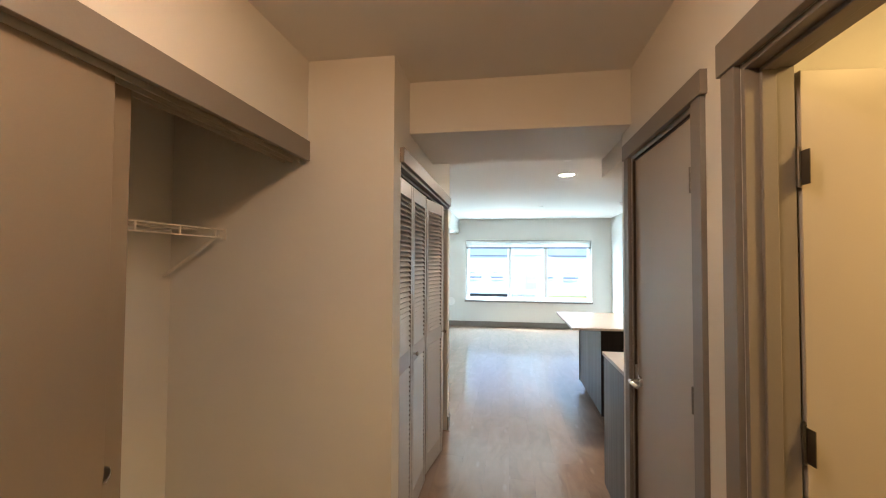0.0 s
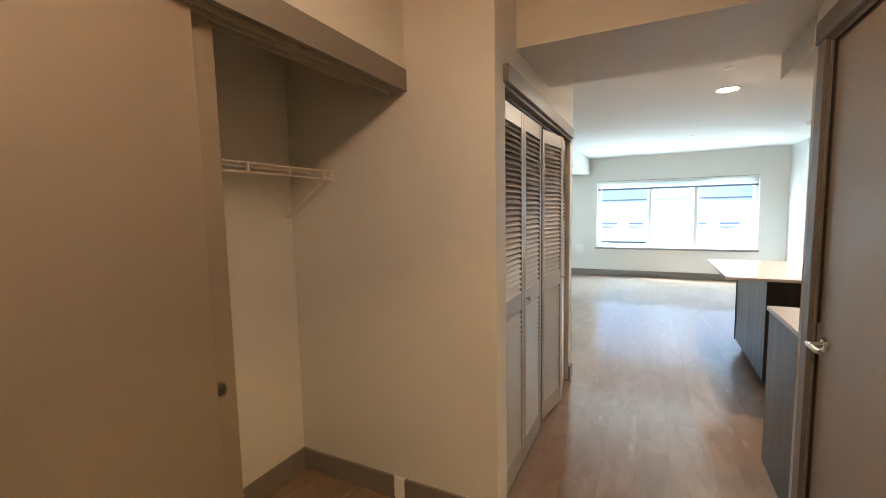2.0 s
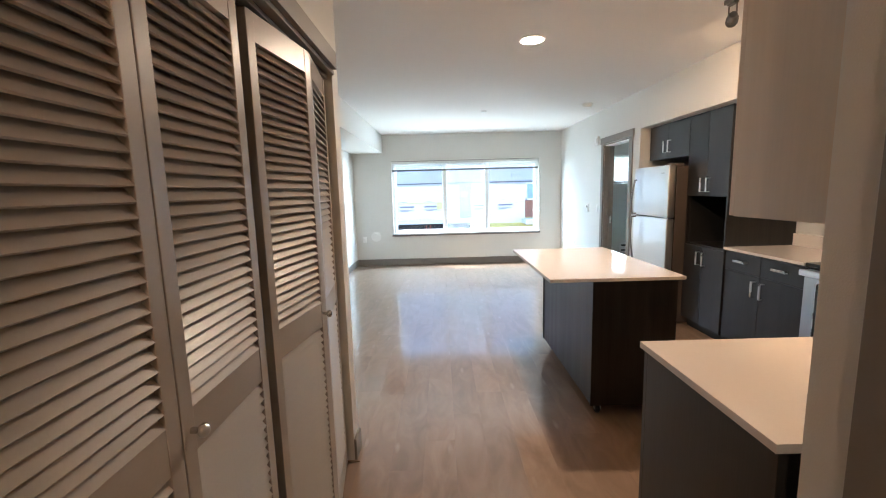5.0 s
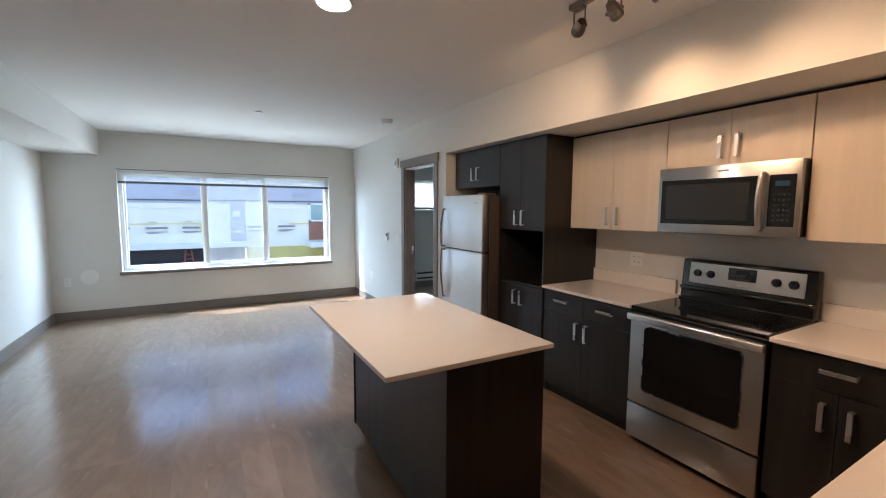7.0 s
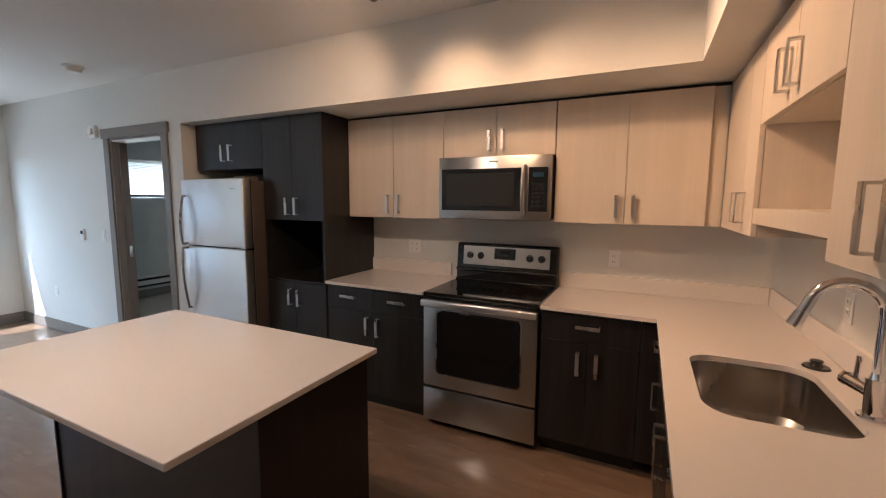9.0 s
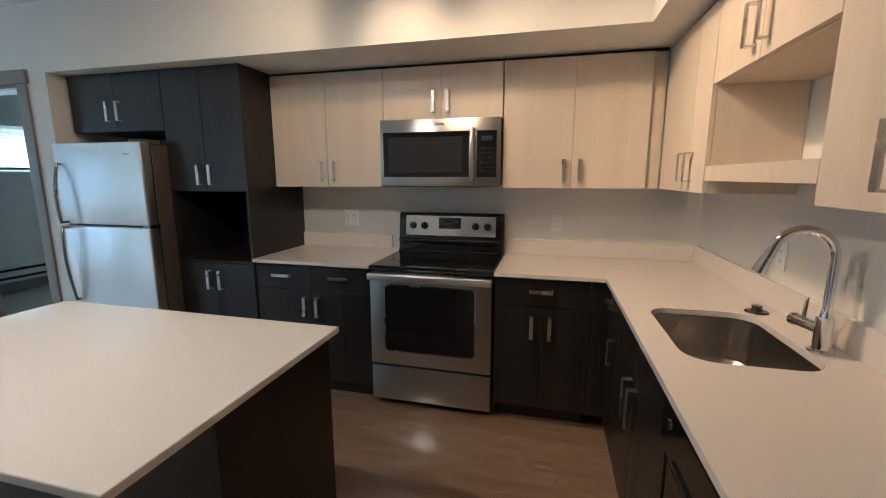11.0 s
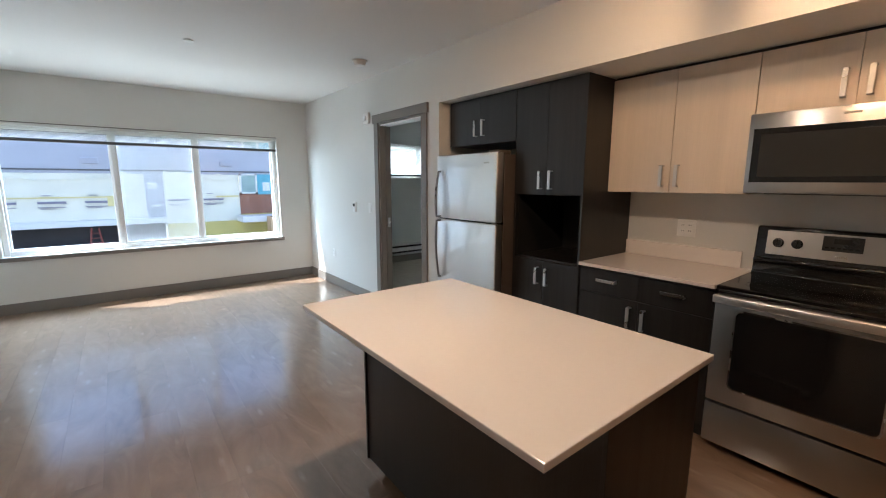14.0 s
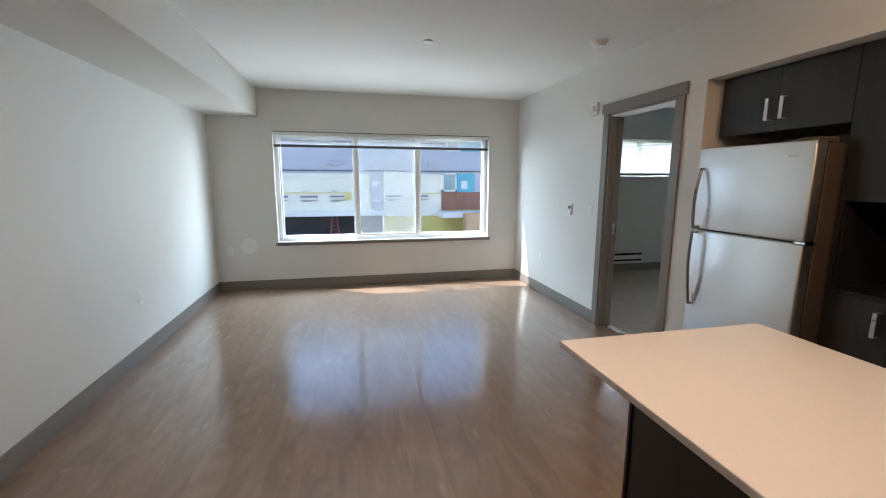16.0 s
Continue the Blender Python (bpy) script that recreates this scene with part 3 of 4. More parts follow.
    B(bm, PW - st, PW, 0, 0.028, 0, PH, 0.002)
    for z0, z1 in ((0, 0.13), (0.915, 1.015), (PH - 0.085, PH)):
        B(bm, st, PW - st, 0.002, 0.026, z0, z1)
    p = part("panel", bm, M_LOUVER, parent)
    p.matrix_basis = m
    for z0, z1 in ((0.13, 0.915), (1.015, PH - 0.085)):
        n = round((z1 - z0) / 0.0285)
        for k in range(n):
            if slat_mesh is None:
                o = bpart("slat", (st - 0.004, PW - st + 0.004, -0.0203, 0.0203, -0.0026, 0.0026), M_LOUVER, p, 0)
                slat_mesh = o.data
            else:
                o = new("slat", slat_mesh)
                o.parent = p
            o.matrix_basis = pose(0, 0.0145, z0 + (k + 0.5) * (z1 - z0) / n, 51)
    if knob_at is not None:
        bm = bmesh.new()
        C(bm, pose(knob_at, 0, 0.968, 90, 0, 0), 0.007, 0.02, 14)
        bmesh.ops.create_uvsphere(bm, u_segments=18, v_segments=10, radius=0.0155, matrix=pose(knob_at, -0.026, 0.968) @ Matrix.Diagonal((1, 0.75, 1, 1)))
        part("knob", bm, M_NICKEL, p, "small round satin metal knob", soft=True)


DXL = XH0 - 0.032
b1 = thing("bifold_door", "closed grey louvred folding closet door", "door", group="louvred closet doors")
louver_panel(b1, pose(DXL, 2.29, 0.015, 0, 0, 90), None)
louver_panel(b1, pose(DXL, 2.29 + PW + 0.004, 0.015, 0, 0, 90), 0.028)
b2 = thing("bifold_door", "slightly folded grey louvred folding closet door", "door", group="louvred closet doors")
FA = 8.0
yl = 3.195
louver_panel(b2, pose(DXL - 0.012, yl, 0.015, 0, 0, 90 - FA), PW - 0.03)
louver_panel(b2, pose(DXL - 0.012 + PW * math.sin(radians(FA)), yl + PW * math.cos(radians(FA)), 0.015, 0, 0, 90 + FA), None)

# ---- kitchen ----


def pull(parent, x, z, upright, length=0.13, y=0.0):
    bm = bmesh.new()
    h, w, o = length / 2, 0.0105, 0.036
    if upright:
        B(bm, x - w, x + w, y - o, y - o + 0.006, z - h, z + h, 0.0012)
        for s in (-1, 1):
            B(bm, x - w, x + w, y - o + 0.006, y, z + s * (h - 0.003) - 0.003, z + s * (h - 0.003) + 0.003)
    else:
        B(bm, x - h, x + h, y - o, y - o + 0.006, z - w, z + w, 0.0012)
        for s in (-1, 1):
            B(bm, x + s * (h - 0.003) - 0.003, x + s * (h - 0.003) + 0.003, y - o + 0.006, y, z - w, z + w)
    return part("handle", bm, M_NICKEL, parent, "flat satin nickel bar pull")


def cabinet(name, m, w, h, d, fronts, material, label, kick=0.0, hollow=None, group=""):
    """A cabinet from x 0..w, its fronts at y 0, its back at y d. fronts: kind, x0, x1, z0, z1, handle."""
    e = thing(name, label, "cabinet", m, group)
    bm = bmesh.new()
    if hollow:
        h0, h1 = hollow
        B(bm, 0.018, w - 0.018, 0.02, d, kick, h0)
        bpart("upper_body", (0.018, w - 0.018, 0.02, d, h1, h), material, e, 0)
        bpart("side_panel", (0, 0.018, 0.002, d, kick, h), material, e, 0.001)
        bpart("side_panel", (w - 0.018, w, 0.002, d, kick, h), material, e, 0.001)
    else:
        B(bm, 0.0005, w - 0.0005, 0.02, d, kick, h)
    part("body", bm, material, e)
    if hollow:
        bpart("niche_back", (0.018, w - 0.018, d - 0.012, d, h0, h1), M_BLACKIN, e, 0, "black back of the open niche")
        bpart("niche_side", (0.018, 0.022, 0.03, d - 0.012, h0, h1), M_BLACKIN, e, 0)
        bpart("niche_side", (w - 0.022, w - 0.018, 0.03, d - 0.012, h0, h1), M_BLACKIN, e, 0)
        bpart("niche_top", (0.022, w - 0.022, 0.03, d - 0.012, h1 - 0.004, h1), M_BLACKIN, e, 0)
    if kick:
        bpart("toe_kick", (0.0, w, 0.075, 0.09, 0, kick), M_BLACKIN, e, 0)
    g = 0.0014
    for kind, x0, x1, z0, z1, hd in fronts:
        fr = bpart(kind, (x0 + g, x1 - g, 0, 0.0185, z0 + g, z1 - g), material, e, 0.0012)
        if hd:
            pull(fr, *hd)
    return e


FX = 2.522   # base fronts
MAIN = lambda x, y, z=0.0: pose(x, y, z, 0, 0, -90)
SINK = lambda x, y, z=0.0: pose(x, y, z, 0, 0, 180)
CT = 0.892   # underside of the worktops


def base_pair(m, w, d, label):
    k = w / 2
    return cabinet("base_cabinet", m, w, CT, d, [("drawer", 0, k, 0.72, CT - 0.012, (k / 2, 0.815, False)), ("drawer", k, w, 0.72, CT - 0.012, (k + k / 2, 0.815, False)),
                   ("door", 0, k, 0.105, 0.72, (k - 0.045, 0.615, True)), ("door", k, w, 0.105, 0.72, (k + 0.045, 0.615, True))], M_DARK, label, 0.1, group="base cabinets")


base_pair(MAIN(FX, 5.54), 0.822, XK - FX, "dark wood-grain base cabinet beside the range")
W3 = 3.947 - 3.42
cabinet("base_cabinet", MAIN(FX, 3.94), W3, CT, XK - FX, [("drawer", 0, W3, 0.72, CT - 0.012, (0.26, 0.815, False)), ("door", 0, W3 / 2, 0.105, 0.72, (W3 / 2 - 0.05, 0.6, True)),
        ("door", W3 / 2, W3, 0.105, 0.72, (W3 / 2 + 0.05, 0.6, True))], M_DARK, "dark wood-grain base cabinet in the corner", 0.1, group="base cabinets")
SY = 3.32   # fronts of the sink run
bpart("filler_strip", (FX, FX + 0.02, SY - 0.02, 3.412, 0.1, CT), M_DARK, tagged(new("corner_filler"), "dark corner filler strip between base cabinets", "cabinet"), 0.001)
cabinet("base_cabinet", SINK(FX - 0.004, SY), 0.30, CT, SY - YS, [("drawer", 0.04, 0.30, 0.72, CT - 0.012, (0.17, 0.815, False)), ("door", 0.04, 0.30, 0.105, 0.72, (0.255, 0.6, True))], M_DARK, "narrow dark base cabinet beside the sink", 0.1, group="base cabinets")
sb = cabinet("sink_cabinet", SINK(2.216, SY), 0.86, CT - 0.26, SY - YS, [], M_DARK, "dark wood-grain sink base cabinet", 0.1, group="base cabinets")
for i, (x0, x1, hx) in enumerate(((0, 0.43, 0.385), (0.43, 0.86, 0.475))):
    fr = bpart("door", (x0 + 0.002, x1 - 0.002, 0, 0.0185, 0.107, 0.87), M_DARK, sb, 0.0012)
    pull(fr, hx, 0.60, True, 0.16)
bpart("side_panel", (0.0, 0.018, 0.02, 0.58, CT - 0.26, CT), M_DARK, sb, 0)
bpart("side_panel", (0.842, 0.86, 0.02, 0.58, CT - 0.26, CT), M_DARK, sb, 0)

dw = thing("dishwasher", "glossy black dishwasher under the worktop", "dishwasher", SINK(1.352, SY))
bpart("body", (0.005, 0.595, 0.03, 0.56, 0.1, CT - 0.006), M_BLACK, dw)
bpart("door_panel", (0.004, 0.596, 0.004, 0.03, 0.11, 0.735), M_BLACK, dw, 0.004)
bm = bmesh.new()
B(bm, 0.004, 0.596, -0.02, 0.03, 0.738, CT - 0.008, 0.010, 3)
B(bm, 0.12, 0.48, -0.03, -0.018, 0.75, 0.764, 0.005)
part("control_panel", bm, M_GLOSSBLACK, dw, "glossy black control panel")
bm = bmesh.new()
C(bm, pose(0.075, -0.02, 0.83, 90, 0, 0), 0.014, 0.004, 16)
part("latch_button", bm, M_CHROME, dw)
bpart("toe_kick", (0.004, 0.596, 0.06, 0.075, 0, 0.1), M_BLACK, dw, 0)
pe = tagged(new("peninsula_end"), "dark wood-grain end panel of the peninsula", "panel")
bpart("end_panel", (0.725, 0.748, YS + 0.003, SY - 0.018, 0, CT), M_DARK, pe, 0.001)
bpart("edge_band", (0.725, 0.748, SY - 0.0175, SY + 0.004, 0, CT), M_DARK, pe, 0.001)

# worktops
SX0, SX1, SY0, SY1 = 1.50, 2.03, 2.865, 3.245   # sink cut-out


def rounded(x0, x1, y0, y1, r, n=8):
    pts = []
    for cx, cy, a0 in ((x1 - r, y1 - r, 0), (x0 + r, y1 - r, 90), (x0 + r, y0 + r, 180), (x1 - r, y0 + r, 270)):
        for k in range(n + 1):
            a = radians(a0 + 90 * k / n)
            pts.append((cx + r * math.cos(a), cy + r * math.sin(a)))
    return pts


def slab_with_hole(x0, x1, y0, y1, z0, z1, hole):
    bm = bmesh.new()
    n = len(hole)
    cx, cy = sum(p[0] for p in hole) / n, sum(p[1] for p in hole) / n
    outer = []
    for hx, hy in hole:
        dx, dy = hx - cx, hy - cy
        k = min(((x1 - cx) if dx > 0 else (x0 - cx)) / dx if abs(dx) > 1e-9 else 1e9, ((y1 - cy) if dy > 0 else (y0 - cy)) / dy if abs(dy) > 1e-9 else 1e9)
        outer.append((cx + dx * k, cy + dy * k))
    for px, py in ((x1, y1), (x0, y1), (x0, y0), (x1, y0)):
        i = min(range(n), key=lambda j: (outer[j][0] - px) ** 2 + (outer[j][1] - py) ** 2)
        outer[i] = (px, py)
    rings = [[bm.verts.new((p[0], p[1], z)) for p in ps] for ps, z in ((outer, z1), (hole, z1), (hole, z0), (outer, z0))]
    for a, b in zip(rings, rings[1:] + rings[:1]):
        for k in range(n):
            bm.faces.new((a[k], a[(k + 1) % n], b[(k + 1) % n], b[k]))
    return bm


CZ = 0.914
top = thing("worktop", "white quartz corner worktop with an upstand", "worktop")
bm = slab_with_hole(0.718, 2.498, YS + 0.002, 3.345, CT, CZ, rounded(SX0, SX1, SY0, SY1, 0.09))
B(bm, 2.498, XK - 0.002, YS + 0.002, 3.943, CT, CZ)
bmesh.ops.remove_doubles(bm, verts=bm.verts, dist=0.0001)
part("slab", bm, M_QUARTZ, top)
bpart("upstand", (XK - 0.022, XK - 0.002, YS + 0.024, 3.943, CZ + 0.0005, CZ + 0.105), M_QUARTZ, top, 0.0015)
bpart("upstand", (0.79, XK - 0.002, YS + 0.002, YS + 0.022, CZ + 0.0005, CZ + 0.105), M_QUARTZ, top, 0.0015)
top2 = thing("worktop", "short white quartz worktop between range and tall cabinet", "worktop")
bpart("slab", (2.498, XK - 0.002, 4.717, 5.541, CT, CZ), M_QUARTZ, top2, 0.002)
bpart("upstand", (XK - 0.022, XK - 0.002, 4.79, 5.541, CZ + 0.0005, CZ + 0.105), M_QUARTZ, top2, 0.0015)

sink = thing("sink", "brushed steel undermount sink basin", "sink")
bm = bmesh.new()
prev = None
for ins, z in ((-0.012, CT - 0.001), (0.002, CT - 0.001), (0.006, CT - 0.06), (0.01, CT - 0.17), (0.03, CT - 0.2), (0.09, CT - 0.205)):
    ring = [bm.verts.new((px, py, z)) for px, py in rounded(SX0 + ins, SX1 - ins, SY0 + ins, SY1 - ins, max(0.05, 0.09 - ins * 0.3), 8)]
    if prev:
        for k in range(len(ring)):
            bm.faces.new((prev[k], prev[(k + 1) % len(ring)], ring[(k + 1) % len(ring)], ring[k]))
    prev = ring
bm.faces.new(prev)
part("basin", bm, M_SINK, sink, soft=True)
bm = bmesh.new()
C(bm, pose(1.765, 3.02, CT - 0.2045), 0.045, 0.004, 28, bev=0.001)
C(bm, pose(1.765, 3.02, CT - 0.2005), 0.03, 0.002, 24)
part("drain", bm, M_CHROME, sink)

fau = thing("faucet", "tall chrome pull-down kitchen faucet", "faucet", pose(1.668, 2.825, CZ))
bm = bmesh.new()
C(bm, pose(0, 0, 0), 0.036, 0.008, 28, bev=0.002)
C(bm, pose(0, 0, 0.008), 0.0235, 0.105, 24)
C(bm, pose(0, 0, 0.111), 0.0175, 0.02, 24, 0.014)
part("base", bm, M_CHROME, fau, soft=True)
bm = bmesh.new()
R_ARC = 0.083
arc = [(0, 0, 0.12), (0, 0, 0.21), (0, 0, 0.29)] + [(0.0, R_ARC * (1 - math.cos(a)), 0.296 + R_ARC * math.sin(a)) for a in [math.pi * k / 16 for k in range(1, 15)]]
tube(bm, arc, 0.0135, 16)
part("spout", bm, M_CHROME, fau, soft=True)
bm = bmesh.new()
e0, e1 = Vector(arc[-2]), Vector(arc[-1])
dd = Vector((0, 0.40, -1)).normalized()
q = dd.to_track_quat("Z", "Y").to_matrix().to_4x4()
C(bm, Matrix.Translation(e1 - dd * 0.006) @ q, 0.015, 0.05, 20, 0.0165)
C(bm, Matrix.Translation(e1 + dd * 0.046) @ q, 0.0175, 0.048, 20, 0.0205)
part("spray_head", bm, M_CHROME, fau, soft=True)
bm = bmesh.new()
C(bm, pose(0, 0, 0.068, 0, 90, 12), 0.0205, 0.105, 22, bev=0.003)
C(bm, pose(0.1027, 0.0218, 0.068, 0, 90, 12), 0.0225, 0.014, 22, bev=0.002)
tube(bm, [(0.075, 0.016, 0.075), (0.073, 0.016, 0.12), (0.07, 0.016, 0.155)], 0.0075, 10)
part("handle", bm, M_CHROME, fau, soft=True)

plug = thing("sink_stopper", "black rubber sink stopper lying on the worktop", "stopper", pose(2.06, 2.835, CZ))
bm = bmesh.new()
C(bm, pose(0, 0, 0), 0.043, 0.007, 28, 0.038, bev=0.001)
C(bm, pose(0, 0, 0.007), 0.022, 0.014, 22, 0.014)
C(bm, pose(0, 0, 0.021), 0.02, 0.007, 22, bev=0.002)
part("flange", bm, M_BLACK, plug, soft=True)

# wall cabinets
UX, UZ, UH = 2.80, 1.38, 0.74


def upper(m, w, h, label, d=0.325, hz=0.105):
    k = w / 2
    fr = [("door", 0, k, 0, h, (k - 0.045, hz, True)), ("door", k, w, 0, h, (k + 0.045, hz, True))]
    return cabinet("wall_cabinet", m, w, h, d, fr, M_LIGHT, label, group="light wall cabinets")


upper(MAIN(UX, 5.54, UZ), 0.824, UH, "light wood-grain wall cabinet over the short worktop")
upper(MAIN(UX, 4.714, 1.80), 0.766, UH - 0.42, "light wood-grain cabinet over the microwave")
upper(MAIN(UX, 3.944, UZ), 0.81, UH, "light wood-grain wall cabinet beside the microwave")
UY = 3.06
bpart("filler_strip", (UX + 0.024, UX + 0.042, UY, 3.132, UZ, UZ + UH), M_LIGHT, tagged(new("corner_filler"), "light corner filler strip between wall cabinets", "cabinet"), 0.001)
cabinet("wall_cabinet", SINK(UX, UY, UZ), 0.69, UH, UY - YS - 0.003, [("door", 0.0, 0.48, 0, UH, (0.435, 0.11, True)), ("door", 0.48, 0.69, 0, UH, (0.53, 0.11, True))], M_LIGHT, "light wood-grain corner wall cabinet", group="light wall cabinets")
upper(SINK(2.106, UY, 1.80), 0.742, UZ + UH - 1.80, "light wood-grain cabinet over an open niche", UY - YS - 0.003, 0.11)
nc = thing("niche_shelf", "light wood open shelf between wall cabinets", "shelf")
bpart("board", (1.366, 2.106, YS + 0.003, UY - 0.002, 1.432, 1.49), M_LIGHT, nc, 0.001)
upper(SINK(1.362, UY, UZ), 0.555, UH, "light wood-grain wall cabinet at the peninsula's end", UY - YS - 0.003)
# black strip put in for the shade between wall cabinets and soffit
setting("shadow_strip", [(UX + 0.03, XK - 0.003, 3.06, 5.541, UZ + UH + 0.002, ZS - 0.001)], M_BLACKIN, "black strip for the shade over the wall cabinets", "trim")

# tall cabinet and the one over the refrigerator
TX = 2.508
cabinet("tall_cabinet", MAIN(TX, 6.148), 0.606, 2.135, XK - TX, [("door", 0, 0.3, 0.105, 0.87, (0.255, 0.755, True)), ("door", 0.3, 0.606, 0.105, 0.87, (0.345, 0.755, True)),
        ("door", 0, 0.3, 1.355, 2.135, (0.255, 1.46, True)), ("door", 0.3, 0.606, 1.355, 2.135, (0.345, 1.46, True))], M_DARK, "tall dark wood-grain cabinet with an open niche", 0.1, (0.885, 1.355))
cabinet("wall_cabinet", MAIN(TX, 6.943, 1.755), 0.792, 0.38, XK - TX, [("door", 0, 0.396, 0, 0.38, (0.351, 0.13, True)), ("door", 0.396, 0.792, 0, 0.38, (0.441, 0.13, True))], M_DARK, "dark wood-grain cabinet over the refrigerator")

# refrigerator
fr = thing("refrigerator", "brushed steel refrigerator with a top freezer", "refrigerator", MAIN(2.318, 6.893))
FW = 0.737
bpart("body", (0.004, FW - 0.004, 0.085, 0.76, 0.02, 1.655), M_FRIDGE_SIDE, fr, 0.006, "dark brown-grey side walls")
for nm, z0, z1 in (("freezer_door", 1.133, 1.668), ("door", 0.09, 1.121)):
    bm = bmesh.new()
    B(bm, 0, FW, 0, 0.075, z0, z1, 0.01, 3)
    dr = part(nm, bm, M_FRIDGE, fr, soft=True)
    bm = bmesh.new()
    s = (z0 + 0.012, z0 + 0.40) if nm == "freezer_door" else (z1 - 0.012, z1 - 0.52)
    pts = []
    for k in range(13):
        u = k / 12
        pts.append((0.05 + 0.0 * u, -0.02 - 0.034 * math.sin(math.pi * min(1, 0.25 + 0.75 * u)), s[0] + (s[1] - s[0]) * u))
    pts.append((0.05, 0.002, s[1]))
    tube(bm, [(0.05, 0.004, s[0])] + pts, 0.0105, 12, 0.9)
    part("handle", bm, M_HANDLE, dr, "long curved metal handle", soft=True)
bpart("gasket", (0.01, FW - 0.01, 0.03, 0.086, 1.121, 1.133), M_BLACK, fr, 0)
bpart("door_gasket", (0.008, FW - 0.008, 0.075, 0.086, 0.09, 1.66), M_BLACK, fr, 0)
bpart("hinge_cover", (FW - 0.12, FW - 0.01, 0.03, 0.16, 1.656, 1.685), M_FRIDGE_SIDE, fr, 0.006)
bpart("middle_hinge", (FW - 0.05, FW + 0.008, 0.004, 0.08, 1.122, 1.132), M_CHROME, fr, 0.001)
bpart("badge", (FW - 0.14, FW - 0.085, -0.0015, 0.002, 1.585, 1.597), M_NICKEL, fr, 0.0005, "small oval badge")
bpart("base_grille", (0.01, FW - 0.01, 0.05, 0.085, 0.005, 0.08), M_BLACK, fr, 0.002)

# range
RY, RW = 4.711, 0.760
rg = thing("range", "freestanding steel range with a black glass cooktop", "range", MAIN(2.50, RY))
bpart("body", (0.003, RW - 0.003, 0.035, 0.62, 0.03, 0.895), M_BLACK, rg, 0.003, "black side panels")
bm = bmesh.new()
B(bm, 0, RW, 0.0, 0.6, 0.893, 0.918, 0.006, 3)
ck = part("cooktop", bm, M_BGLASS, rg, "black glass cooktop")
for cx, cy, r in ((0.2, 0.17, 0.115), (0.56, 0.17, 0.095), (0.2, 0.44, 0.08), (0.56, 0.44, 0.115)):
    bm = bmesh.new()
    ring = [[bm.verts.new((cx + math.cos(a) * (r + o), cy + math.sin(a) * (r + o), 0.9186)) for a in [2 * math.pi * k / 40 for k in range(40)]] for o in (0, 0.002)]
    for k in range(40):
        bm.faces.new((ring[0][k], ring[0][(k + 1) % 40], ring[1][(k + 1) % 40], ring[1][k]))
    part("burner_mark", bm, M_GREYGLASS, ck)
bm = bmesh.new()
B(bm, 0.002, RW - 0.002, 0, 0.04, 0.285, 0.872, 0.006, 2)
od = part("oven_door", bm, M_STEEL, rg, "brushed steel oven door", soft=True)
part("window_trim", plate(rounded(0.095, 0.665, 0.375, 0.805, 0.03, 6), -0.002, 0.001), M_NICKEL, od)
win = part("window", plate(rounded(0.103, 0.657, 0.383, 0.797, 0.026, 6), -0.004, -0.0015), M_OVENRIM, od, "dark oven window glass")
part("inner_glass", plate(rounded(0.155, 0.605, 0.425, 0.765, 0.012, 4), -0.005, -0.0035), M_OVENGLASS, win)
bm = bmesh.new()
for pz in (0.53, 0.68):
    B(bm, 0.17, 0.59, -0.0056, -0.0046, pz, pz + 0.0015)
part("rack_line", bm, M_OVENRIM, win)
bm = bmesh.new()
B(bm, 0.0, RW, -0.042, -0.012, 0.832, 0.874, 0.007, 3)
B(bm, 0.03, 0.06, -0.014, 0.002, 0.842, 0.864)
B(bm, RW - 0.06, RW - 0.03, -0.014, 0.002, 0.842, 0.864)
part("handle", bm, M_FRIDGE, od, "full-width bar handle", soft=True)
bm = bmesh.new()
B(bm, 0.002, RW - 0.002, 0.0, 0.04, 0.045, 0.272, 0.006, 2)
part("drawer", bm, M_STEEL, rg, "brushed steel storage drawer", soft=True)
bm = bmesh.new()
vs = B(bm, 0, RW, 0.53, 0.62, 0.915, 1.195, 0.012, 3)
for v in bm.verts:
    if v.co.y < 0.57:
        v.co.y += 0.03 * (v.co.z - 0.915) / 0.28
B(bm, 0.004, RW - 0.004, 0.515, 0.545, 0.985, 1.012, 0.008, 3)
B(bm, 0.004, RW - 0.004, 0.51, 0.54, 0.916, 0.932, 0.005, 3)
bg = part("backguard", bm, M_GLOSSBLACK, rg, "glossy black backguard", soft=True)
bm = bmesh.new()
B(bm, 0.055, RW - 0.055, -0.002, 0.002, 1.035, 1.175, 0.001)
pn = part("control_panel", bm, M_STEEL, bg)
tilt = pose(0, 0.5405, 1.05, -6.1) @ Matrix.Translation((0, 0, -1.05))
pn.matrix_basis = tilt
bm = bmesh.new()
B(bm, 0.3, 0.46, -0.004, 0.0, 1.085, 1.165, 0.001)
part("display", bm, M_BLACK, pn, "dark clock display")
bm = bmesh.new()
B(bm, 0.345, 0.415, -0.0046, -0.0036, 1.125, 1.152, 0)
for k in range(6):
    B(bm, 0.312 + k * 0.024, 0.326 + k * 0.024, -0.0046, -0.0036, 1.098, 1.106, 0)
part("display_keys", bm, M_GREYGLASS, pn)
bpart("badge", (0.355, 0.405, -0.0032, 0, 1.052, 1.06), M_NICKEL, pn, 0.0005)
for kx in (0.11, 0.195, 0.565, 0.65):
    bm = bmesh.new()
    C(bm, pose(kx, 0, 1.105, 90, 0, 0), 0.026, 0.006, 26)
